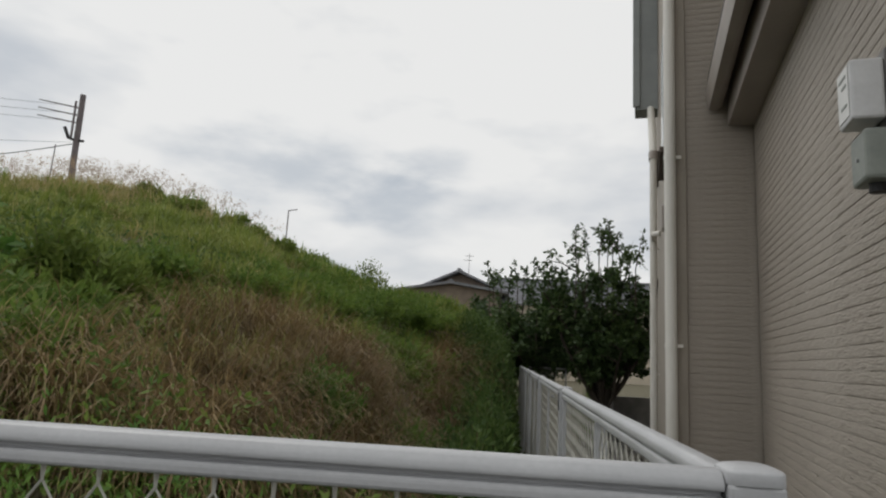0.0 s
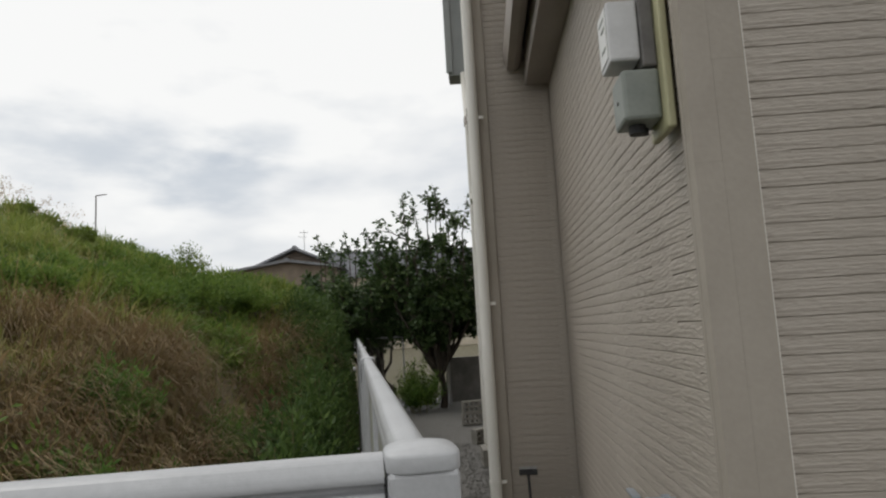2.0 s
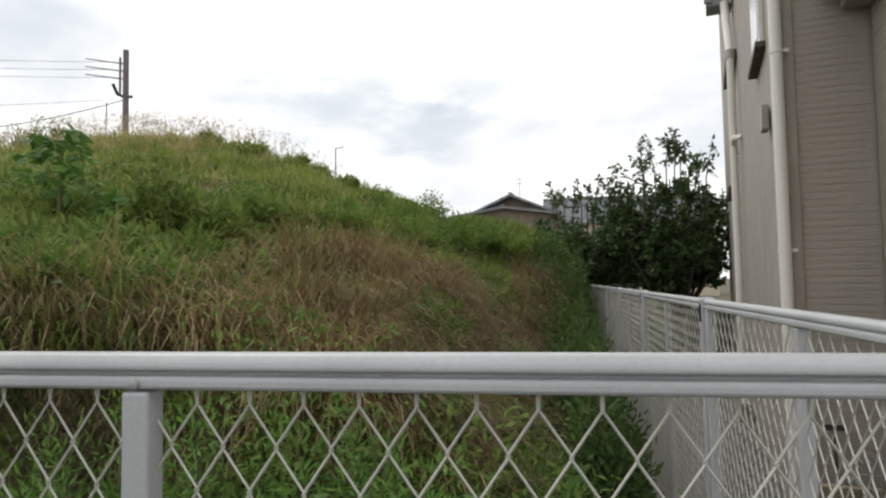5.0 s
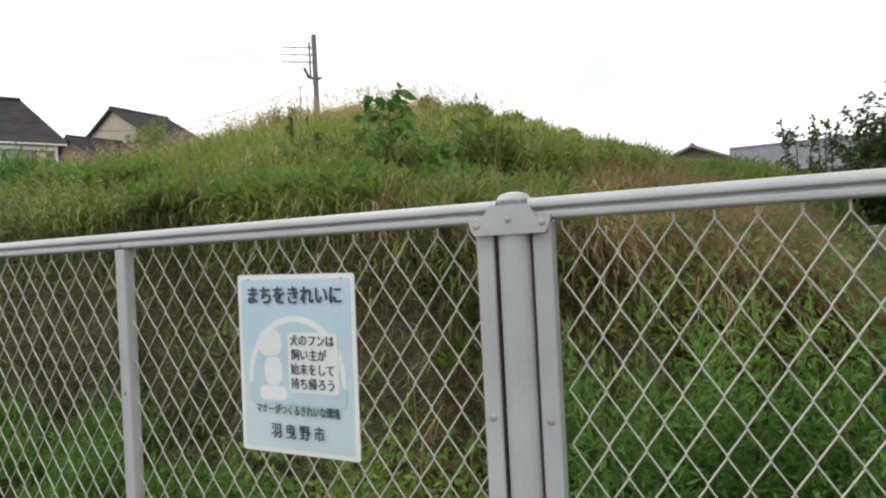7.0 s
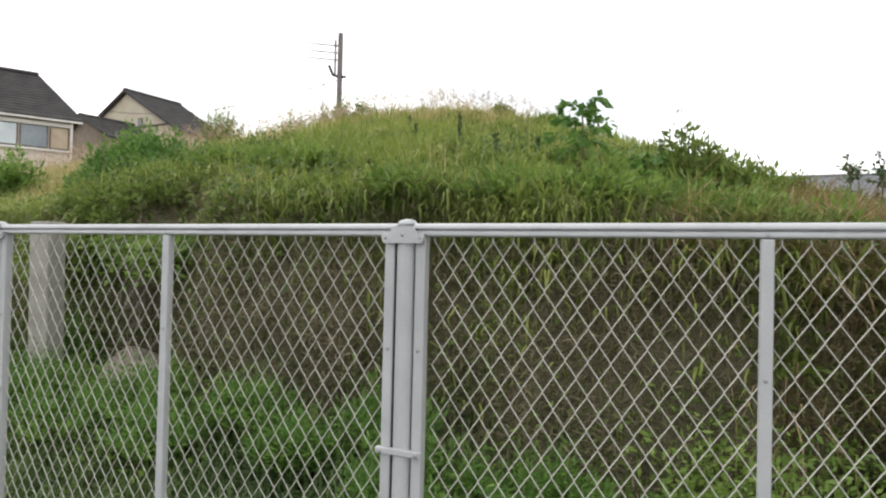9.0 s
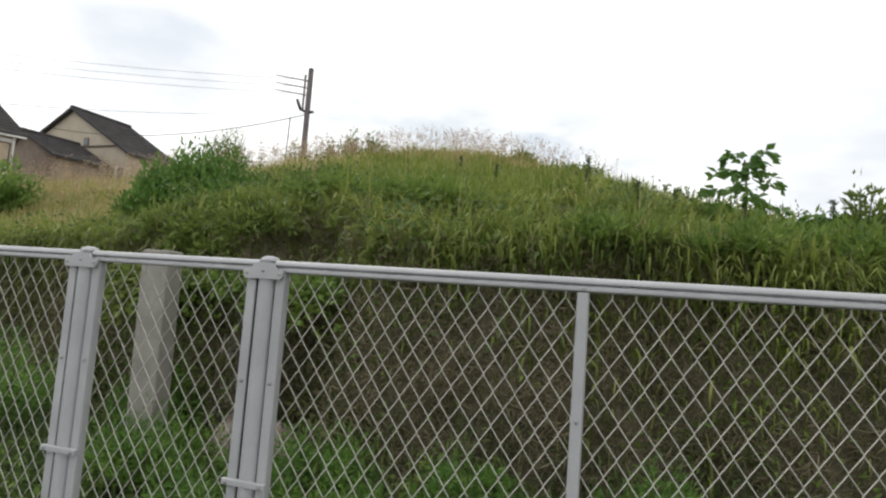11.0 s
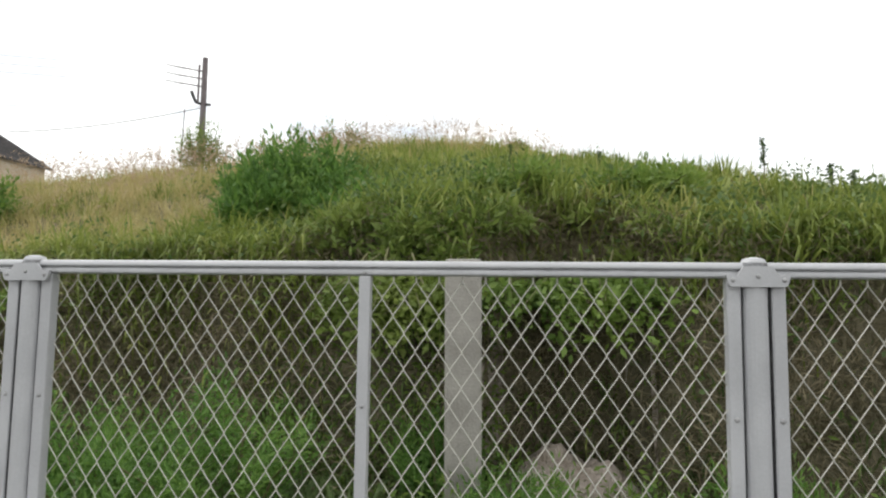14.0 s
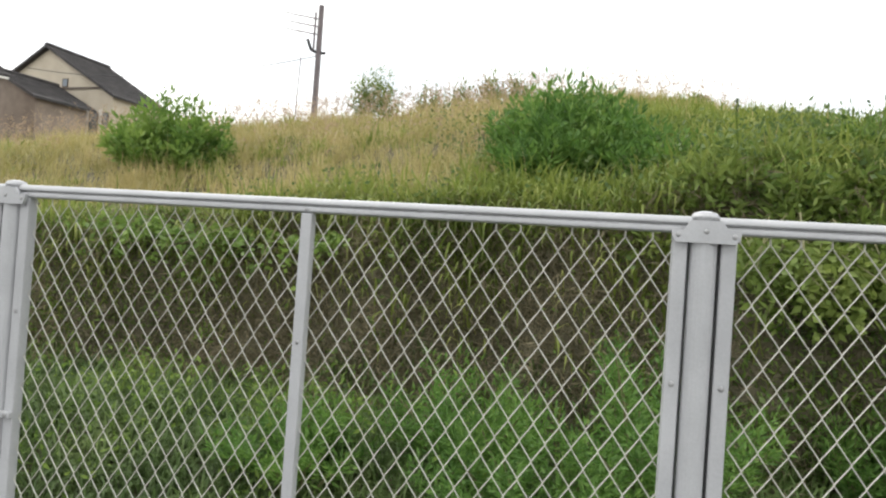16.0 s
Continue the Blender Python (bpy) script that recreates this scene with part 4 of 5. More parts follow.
# straw-coloured seeding grass on the crest and the left shoulder
x, y, az, size = tufts(13000, -26, -0.2, 2.2, 17, lambda x, y: (RNG.random(len(x)) < 0.03 + 0.95 * dryness(x, y)) & (y > cut_line(x) + 0.25) & (land(x, y) > 1.7) & ((x < -4) | (land(x, y) > 2.3)), 26, 0.11)
n = len(x)
tagged(blades("straw_grass", on_land(x, y, -0.02), RNG.uniform(0.14, 0.40, n) * size, RNG.uniform(0.004, 0.008, n) * (1 + y * 0.05), RNG.uniform(0, math.tau, n), np.abs(RNG.normal(0.7, 0.38, n)), M_STRAW, 0.45),
       "tall straw-coloured seeding grass", "grass", kind="stuff")
# seed heads on thin stalks
x, y = scatter(24000, -24, -1.5, 3, 16)
keep = (RNG.random(len(x)) < dryness(x, y) * np.where(y > 8, 1, 0.35)) & (land(x, y) > 2.2)
x, y = x[keep], y[keep]
k = 8
hh = np.repeat(RNG.uniform(0.28, 0.70, len(x)), k)
P = np.repeat(on_land(x, y), k, 0) + np.stack([RNG.normal(0, 0.02, len(hh)), RNG.normal(0, 0.02, len(hh)), hh * RNG.uniform(0.7, 1.0, len(hh))], 1)
tagged(leaves("seed_heads", P, RNG.uniform(0.03, 0.06, len(P)), M_SEED, RNG, 0.25, 0.8), "feathery pale seed heads above the grass", "seed heads", kind="stuff")
# dead brown thatch draped over the right flank, strands combed downhill in hanks
x, y, az, size = tufts(9000, -9, -0.5, 1.2, 11, lambda x, y: (RNG.random(len(x)) < dryness(x, y)) & (land(x, y) < 2.15) & (land(x, y) > 0.3), 48, 0.11)
n = len(x)
az = RNG.normal(-0.75, 0.28, n) + np.repeat(RNG.normal(0, 0.6, n // 48), 48) + 0.6 * wob(x, y, 1.2)
tagged(blades("dead_grass", on_land(x, y, 0.02), RNG.uniform(0.22, 0.70, n) * size, RNG.uniform(0.003, 0.007, n), az, np.abs(RNG.normal(1.3, 0.3, n)), M_DRY, 0.2),
       "matted dead brown grass draped over the flank", "dead grass", kind="stuff")
x, y = scatter(30000, -14, -2.4, 1.1, 3)
keep = (y > cut_line(x) - 0.42) & (y < cut_line(x) + 0.42) & open_earth(x, y)
x, y = x[keep], y[keep]
k = 16
P = np.repeat(on_land(x, y, 0.0), k, 0) + RNG.normal(0, 1, (len(x) * k, 3)) * np.array([0.06, 0.05, 0.06])
P[:, 2] = np.maximum(P[:, 2], land(P[:, 0], P[:, 1]) + 0.01)
green = RNG.random(len(P)) < np.clip(0.12 + 0.6 * sstep(0.05, 0.25, P[:, 1] - cut_line(P[:, 0])) + 0.4 * wob(P[:, 0], P[:, 1] + P[:, 2], 1.6, 5.0) + 0.5 * np.exp(-((P[:, 0] + 7.9) / 0.45) ** 2), 0.03, 0.9)
tagged(leaves("bank_thatch", P[~green], RNG.uniform(0.03, 0.11, (~green).sum()), M_THATCH, RNG, 0.09, -0.1), "tangled dead brown grass on the cut bank", "dead grass", kind="stuff")
tagged(leaves("bank_leaves", P[green], RNG.uniform(0.02, 0.06, green.sum()), M_WEED, RNG, 0.35, 0.0), "small dark green leaves on the cut bank", "creepers", kind="stuff")
x, y, az, size = tufts(4200, -14, -2.2, 1.2, 3.3, lambda x, y: (y > cut_line(x) + 0.06) & (y < cut_line(x) + 0.7) & (RNG.random(len(x)) < 0.6 + 0.6 * wob(x, y, 1.3, 12.0)), 20, 0.10)
n = len(x)
tagged(blades("bank_grass", on_land(x, y, 0.0), RNG.uniform(0.14, 0.42, n) * size, RNG.uniform(0.007, 0.016, n), np.where(RNG.random(n) < 0.35, RNG.normal(-1.57, 0.8, n), az), np.abs(RNG.normal(1.05, 0.4, n)), M_GRASS, 0.5),
       "green grass hanging over the bank's edge", "grass", kind="stuff")


def leafy_clumps(name, x, y, r, each, leaf, mat, label):
    """Low domes of long leaves that spring outward and droop."""
    n = len(x)
    c = np.repeat(on_land(x, y, 0.0), each, 0)
    v = RNG.normal(size=(n * each, 3))
    v[:, 2] = np.abs(v[:, 2])
    v /= np.linalg.norm(v, axis=1)[:, None]
    rr = np.repeat(r, each) * RNG.uniform(0.55, 1.05, n * each)
    P = c + v * rr[:, None] * np.array([1.0, 1.0, 0.85])
    P[:, 2] = np.maximum(P[:, 2], land(P[:, 0], P[:, 1]) + 0.01)
    P[:, 0] = np.minimum(P[:, 0], -0.12)
    return tagged(leaves(name, P, RNG.uniform(0.6, 1.3, len(P)) * leaf, mat, RNG, 0.30, -0.15, None, v * 1.1), label, "bramble", kind="stuff")


x, y = scatter(2150, -10.1, -2.6, 1.6, 7.5)
keep = (y > cut_line(x) + 0.02) & (RNG.random(len(x)) < np.clip(0.28 + 0.75 * wob(x, y, 1.2, 9.0), 0, 1) * sstep(7.5, 4.0, y)) & (RNG.random(len(x)) > dryness(x, y))
x, y = x[keep], y[keep]
leafy_clumps("bramble", x, y, RNG.uniform(0.10, 0.22, len(x)), 200, 0.07, M_VINE, "leafy green bramble clumps in the grass")
x, y = scatter(900, -3.6, -0.35, 1.4, 12)
keep = (RNG.random(len(x)) < np.clip(0.08 + 1.5 * wob(x, y, 1.5, 3.0), 0, 1)) & (land(x, y) > 0.7)
x, y = x[keep], y[keep]
leafy_clumps("flank_bramble", x, y, RNG.uniform(0.14, 0.34, len(x)), 190, 0.08, M_WEED, "dark leafy clumps on the mound's flank")
x, y = scatter(460, -1.0, -0.15, 0.3, 13.5)
leafy_clumps("side_weeds", x, y, RNG.uniform(0.10, 0.24, len(x)) * (1 + 0.8 * sstep(1.5, 4.0, y)), 170, 0.075, M_WEED_SHADED, "leafy weeds along the foot of the side fence")
# pale dead stalks leaning out of the bank
x, y = scatter(1500, -14, -0.8, 1.4, 7)
keep = ((np.abs(y - cut_line(x)) < 0.45) | (dryness(x, y) > 0.4)) & (land(x, y) < 2.3) & (land(x, y) > 0.4) & (RNG.random(len(x)) < 0.5)
x, y = x[keep], y[keep]
n = len(x)
tagged(blades("dry_stalks", on_land(x, y, 0.0), RNG.uniform(0.25, 0.6, n), RNG.uniform(0.003, 0.006, n), RNG.uniform(0, math.tau, n), np.abs(RNG.normal(0.35, 0.35, n)), M_STRAW, 0.3),
       "pale dry stalks standing out of the bank", "stalks", kind="stuff")
# upright stems of tall grass along the lip, bare and brown below their leaves
x, y, az, size = tufts(900, -5.2, -2.2, 1.75, 2.3, lambda x, y: (y > cut_line(x) + 0.02) & (y < cut_line(x) + 0.32 + 0.1 * wob(x, y, 3.0)) & (RNG.random(len(x)) < 0.5 + 0.5 * wob(x, y, 1.9, 6.0)), 22, 0.09)
n = len(x)
tagged(blades("tall_stems", on_land(x, y, -0.03), RNG.uniform(0.15, 0.34, n) * size, RNG.uniform(0.003, 0.006, n), az, np.abs(RNG.normal(0.3, 0.22, n)), M_THATCH, 0.3),
       "bare brown stems of tall grass along the bank's lip", "stalks", kind="stuff")
# long pale strands bowing out of the dead grass
x, y, az, size = tufts(900, -3.4, -0.9, 1.8, 4.5, lambda x, y: (land(x, y) < 2.0) & (RNG.random(len(x)) < dryness(x, y)), 4, 0.08)
n = len(x)
tagged(blades("pale_strands", on_land(x, y, 0.05), RNG.uniform(0.3, 0.62, n), RNG.uniform(0.003, 0.005, n), RNG.normal(-0.8, 0.8, n), np.abs(RNG.normal(0.85, 0.3, n)), M_STRAW, 0.5),
       "long pale dry strands bowing over the matted grass", "stalks", kind="stuff")
# leafy creepers hanging over the bank and spreading through the grass
x, y = scatter(24000, -15, -0.4, 1.2, 12)
edge = np.exp(-((y - cut_line(x) - 0.15) / 0.5) ** 2) * sstep(-2.4, -3.4, x)
zone = np.maximum(edge * (0.12 + 0.6 * wob(x, y, 1.4, 2.0)) * sstep(-12.5, -10.5, x), 0.20 * sstep(0.1, 0.4, wob(x, y, 1.1, 9.0)) * (land(x, y) > 1.2) * sstep(7, 4.5, y) * sstep(-12, -10, x))
keep = RNG.random(len(x)) < zone
x, y = x[keep], y[keep]
k = 14
P = np.repeat(on_land(x, y), k, 0) + np.stack([RNG.normal(0, 0.11, len(x) * k), RNG.normal(0, 0.11, len(x) * k), RNG.uniform(0.02, 0.32, len(x) * k)], 1)
P[:, 2] = np.maximum(P[:, 2], land(P[:, 0], P[:, 1]) + 0.01)
tagged(leaves("creepers", P, RNG.uniform(0.025, 0.06, len(P)), M_GRASS_LOW, RNG, 0.5, 0.3), "tangled creepers and leafy plants over the bank", "creepers", kind="stuff")
# short grass of the strip behind the fence
x, y, az, size = tufts(4600, -14, -0.1, 0.12, 2.3, lambda x, y: (y < cut_line(x) - 0.05) & open_earth(x, y), 28, 0.09)
n = len(x)
tagged(blades("strip_grass", on_land(x, y, -0.01), RNG.uniform(0.10, 0.28, n) * size, RNG.uniform(0.006, 0.013, n), az, np.abs(RNG.normal(0.95, 0.35, n)), M_GRASS_LOW, 0.5),
       "low green grass in the strip behind the fence", "grass", kind="stuff")
# broad-leaved weeds
x, y = scatter(9000, -14, -0.12, 0.25, 13)
x2, y2 = scatter(4200, -3.3, -0.1, 0.2, 4.5)
x, y = np.concatenate([x, x2]), np.concatenate([y, y2])
zone = np.where(x > -3.2, (0.20 + 1.3 * sstep(2.3, 1.6, y + 0.5 * wob(x, y, 2.0, 8.0))) * sstep(1.45, 0.9, land(x, y) + 0.25 * wob(x, y, 2.1, 6.0)), 0.6 * sstep(0.15, -0.3, y - cut_line(x)))
keep = (RNG.random(len(x)) < zone * (0.5 + 0.7 * wob(x, y, 1.9, 1.0)) * np.where(x > -3.2, np.maximum(sstep(2.1, 1.7, y), sstep(-0.9, -0.5, x)), 1)) & open_earth(x, y)
x, y = x[keep], y[keep]
hh = np.where(x > -3.4, RNG.uniform(0.25, 0.75, len(x)), RNG.uniform(0.1, 0.36, len(x)))
k = 48
P = np.repeat(on_land(x, y), k, 0)
H_ = np.repeat(hh, k)
P += np.stack([RNG.normal(0, 0.085, len(P)), RNG.normal(0, 0.085, len(P)), RNG.uniform(0.1, 1.0, len(P)) * H_], 1)
tagged(leaves("weeds", P, RNG.uniform(0.022, 0.06, len(P)), M_WEED, RNG, 0.36, 0.3), "leafy green weeds along the foot of the bank", "weeds", kind="stuff")


def shrub(cx, cy, r, h, n, label, size=0.11, mat=None, base=None, wide=0.30, each=46):
    """Many shoots fanned from one root, each leafy along its upper part, so the outline stays ragged."""
    z0 = float(land(cx, cy)) if base is None else base
    e = empty("shrub", label, "shrub", pose(cx, cy, z0))
    k = max(8, n // each)
    a = RNG.uniform(0, math.tau, k)
    f = np.sqrt(RNG.uniform(0.0, 1.0, k))
    tall = h * (1.12 - 0.55 * f ** 2) * RNG.uniform(0.62, 1.08, k)
    tip = np.stack([np.cos(a) * r * f, np.sin(a) * r * f, tall], 1)
    root = np.stack([np.cos(a) * r * f * 0.35, np.sin(a) * r * f * 0.35, np.zeros(k)], 1)
    mid = root * 0.45 + tip * 0.55
    mid[:, 2] = tall * 0.68
    for i in range(min(k, 8)):
        part("stem", bm_tube([root[i] - np.array([0, 0, 0.05]), mid[i], tip[i]], [0.010, 0.007, 0.003], 4), M_STEM, e)
    t = RNG.uniform(0.12, 1.0, (k, each)) ** 0.8
    t = t[:, :, None]
    P = (root[:, None] * (1 - t) ** 2 + 2 * mid[:, None] * t * (1 - t) + tip[:, None] * t ** 2).reshape(-1, 3)
    turn = RNG.uniform(0, math.tau, len(P))
    out = np.stack([np.cos(turn), np.sin(turn), RNG.uniform(-0.1, 0.9, len(P))], 1) + np.repeat(tip / (r + h), each, 0) * 0.5
    out[t.ravel() > 0.93] += np.array([0, 0, 1.2])
    P += out * RNG.uniform(0.0, 0.05, len(P))[:, None]
    P[:, 2] = np.maximum(P[:, 2], 0.02)
    leaves("foliage", P, RNG.uniform(0.6, 1.25, len(P)) * size * (1.15 - 0.4 * t.ravel()), mat or M_SHRUB, RNG, wide, 0.0, e, out * 1.6)
    return e


shrub(-9.35, 3.8, 0.74, 0.76, 12000, "dense deep green shrub on the mound edge", 0.10, M_SHRUB_DEEP, 2.05)
shrub(-9.5, 3.3, 0.42, 0.5, 5000, "low deep green shrub at the bank's edge", 0.09, M_SHRUB_DEEP, 1.95)
shrub(-8.75, 3.4, 0.55, 0.45, 6000, "low deep green shrub at the bank's edge", 0.09, M_SHRUB_DEEP, 1.98)
shrub(-8.2, 3.7, 0.5, 0.28, 4000, "low bright green shrub at the bank's edge", 0.09, None, 2.0)
shrub(-14.0, 4.9, 0.78, 0.98, 7600, "bright green shrub among straw grass", 0.12, None, 1.98, 0.36)
shrub(-13.2, 9.0, 0.5, 0.95, 3000, "small grey-green bush on the slope", 0.075, M_VINE)
for bx, by, br, bh in ((-8.75, 1.25, 0.55, 0.62), (-9.2, 1.0, 0.5, 0.5), (-9.55, 1.35, 0.45, 0.5), (-10.3, 1.1, 0.4, 0.3), (-7.75, 1.55, 0.30, 0.5), (-5.15, 1.0, 0.25, 0.28), (-4.4, 0.9, 0.33, 0.36), (-3.8, 1.0, 0.36, 0.36), (-4.75, 1.25, 0.3, 0.36), (-3.3, 0.8, 0.3, 0.32), (-6.35, 1.15, 0.34, 0.34), (-6.8, 0.95, 0.36, 0.32), (-7.35, 1.1, 0.34, 0.34), (-6.0, 0.9, 0.3, 0.26), (-5.6, 1.2, 0.28, 0.3),
                       (-2.25, 1.3, 0.30, 0.95), (-1.95, 1.15, 0.34, 1.15), (-1.6, 1.2, 0.36, 1.2), (-1.25, 1.3, 0.36, 1.2), (-1.9, 0.7, 0.34, 0.75), (-1.4, 0.75, 0.36, 0.85), (-0.9, 1.1, 0.34, 1.05), (-0.95, 0.6, 0.34, 0.7), (-0.5, 0.8, 0.3, 0.75), (-0.55, 1.6, 0.30, 0.7), (-1.0, 1.55, 0.3, 0.6),
                       (-1.25, 2.3, 0.26, 0.34), (-0.95, 2.7, 0.3, 0.4), (-0.75, 2.1, 0.3, 0.45), (-1.35, 3.3, 0.28, 0.4), (-1.0, 3.9, 0.3, 0.45)):
    shrub(bx, by, br, bh, int(3200 + 2400 * bh), "bright green feathery weed clump behind the fence", 0.052, M_MUGWORT, None, 0.24, 90)
for bx, by, br, bh in ((-11.6, 11.2, 0.35, 0.95), (-12.2, 11.4, 0.4, 0.95), (-11.0, 11.2, 0.3, 0.72), (-12.8, 11.0, 0.35, 0.85), (-3.45, 3.5, 0.18, 0.62), (-3.2, 3.55, 0.16, 0.5), (-2.95, 3.6, 0.2, 0.42), (-6.2, 10.2, 0.4, 0.35), (-3.55, 13.8, 0.45, 0.76), (-4.0, 11.3, 0.3, 0.24), (-4.55, 10.9, 0.25, 0.2), (-5.3, 11.4, 0.3, 0.26), (-5.9, 11.8, 0.26, 0.28), (-6.8, 11.7, 0.28, 0.28), (-7.6, 11.3, 0.24, 0.3), (-3.5, 11.1, 0.25, 0.18)):
    shrub(bx, by, br, bh * 0.9, 800, "small leafy bush on the crest of the mound", 0.10, M_VINE, None, 0.36, 30)
for bx, by, br, bh in ((-1.95, 8.0, 0.55, 0.5), (-1.45, 8.6, 0.45, 0.45), (-2.3, 6.6, 0.4, 0.3), (-3.3, 4.6, 0.4, 0.3), (-2.7, 5.3, 0.35, 0.3), (-6.6, 2.9, 0.5, 0.24), (-7.4, 3.0, 0.45, 0.24), (-3.9, 2.5, 0.4, 0.22), (-4.35, 2.1, 0.34, 0.26), (-3.75, 2.2, 0.36, 0.28), (-3.1, 2.15, 0.34, 0.3), (-2.6, 2.3, 0.32, 0.3), (-5.1, 2.15, 0.34, 0.22)):
    shrub(bx, by, br, bh, 2600, "leafy green bramble bush in the mound's grass", 0.075, M_WEED, None, 0.36, 40)


for bx, by, br, bh in ((-0.42, 2.4, 0.26, 0.9), (-0.40, 3.2, 0.26, 1.0), (-0.55, 3.9, 0.3, 0.95), (-0.42, 4.6, 0.28, 1.05), (-0.40, 5.5, 0.28, 1.1), (-0.55, 6.3, 0.32, 1.0), (-0.42, 7.1, 0.28, 1.1), (-0.42, 8.4, 0.3, 1.15), (-0.42, 10.0, 0.3, 1.15)):
    shrub(bx, by, br, bh, 3600, "leafy weed clump, coloured as in shade, at the side fence's foot", 0.075, M_WEED_SHADED, None, 0.32, 50)


# brambles hanging over the lip of the bank, above the caved-in stretches
def bramble_curtain(x0, x1, y, z, count, label, mat=None):
    """Arching canes rooted behind the lip, their leaves hanging forward and down."""
    e = empty("bramble_curtain", label, "bramble", pose((x0 + x1) / 2, y + 0.5, float(land((x0 + x1) / 2, y + 0.5))))
    o = Vector(e.matrix_basis.translation)
    P, O = [], []
    for i in range(count):
        x = RNG.uniform(x0, x1)
        a = Vector((x + RNG.normal(0, 0.1), y + 0.55, z - 0.1))
        b = Vector((x + RNG.normal(0, 0.08), y + RNG.uniform(0.1, 0.3), z + RNG.uniform(0.06, 0.20)))
        c = Vector((x + RNG.normal(0, 0.12), y - RNG.uniform(0.05, 0.30), z - RNG.uniform(0.05, 0.36)))
        if i % 5 == 0:
            part("cane", bm_tube([a - o, b - o, c - o], [0.006, 0.005, 0.002], 4), M_STEM, e)
        for q in range(44):
            t = RNG.uniform(0.1, 1.0)
            p = a * (1 - t) ** 2 + b * 2 * t * (1 - t) + c * t * t - o
            P.append((p.x + RNG.normal(0, 0.03), p.y + RNG.normal(0, 0.03), p.z + RNG.normal(0, 0.02)))
            O.append((RNG.normal(0, 0.6), -0.7, -0.3))
    leaves("foliage", np.array(P), RNG.uniform(0.035, 0.075, len(P)), mat or M_VINE, RNG, 0.5, 0.0, e, np.array(O))
    return e


bramble_curtain(-7.6, -6.6, 1.74, 1.60, 55, "dark green bramble canes hanging over the caved-in bank", M_WEED)
bramble_curtain(-8.3, -7.72, 1.70, 1.60, 110, "green bramble canes draped over the bank's edge")
bramble_curtain(-12.7, -10.7, 2.20, 1.54, 26, "dark green bramble canes hanging over the bank", M_WEED)


def sumac(x, y, h, label):
    e = empty("tall_weed", label, "plant", pose(x, y, float(land(x, y))))
    part("stem", bm_tube([(0, 0, -0.05), (0.02, 0, h * 0.6), (0.0, 0.02, h)], [0.016, 0.011, 0.005], 6), M_STEM, e)
    P, O = [], []
    for i in range(14):
        a = i * 2.4
        z = h * (0.30 + 0.70 * i / 14)
        l = 0.30 * (1.1 - 0.55 * i / 14)
        for j in range(2, 10):
            f = j / 9
            for side in (-1, 1):
                P.append((math.cos(a) * l * f, math.sin(a) * l * f, z + 0.10 * math.sin(f * 2.6)))
                O.append((math.cos(a + side * 1.1) * 1.6, math.sin(a + side * 1.1) * 1.6, -0.5))
    lf = leaves("foliage", np.array(P), RNG.uniform(0.07, 0.14, len(P)), M_SHRUB_DEEP, RNG, 0.48, -0.3, e, np.array(O))
    return e


sumac(-4.22, 3.5, 0.66, "tall broad-leaved weed standing on the mound edge")
sumac(-3.65, 3.6, 0.3, "tall broad-leaved weed standing on the mound edge")


def dock(x, y, h, label):
    """A dead dock: upright stem with a dark, ragged seed spike."""
    e = empty("dock_plant", label, "plant", pose(x, y, float(land(x, y))))
    part("stem", bm_tube([(0, 0, -0.03), (0.01, 0, h * 0.55), (0.0, 0.01, h)], [0.008, 0.006, 0.003], 5), M_STEM, e)
    k = 160
    P = np.stack([RNG.normal(0, 0.009, k), RNG.normal(0, 0.009, k), h * RNG.uniform(0.55, 1.0, k)], 1)
    leaves("seed_spike", P, RNG.uniform(0.015, 0.035, k), M_TREE, RNG, 0.5, 0.9, e)
    return e


dock(-5.43, 3.8, 0.52, "tall dark seed spike of a dead dock plant")
for bx, by, bh in ((-5.0, 3.6, 0.35), (-4.7, 3.9, 0.3), (-7.6, 7.0, 0.35), (-3.6, 3.6, 0.5), (-3.4, 3.7, 0.42), (-6.6, 5.2, 0.3)):
    dock(bx, by, bh, "small dark seed spike of a dead dock plant")


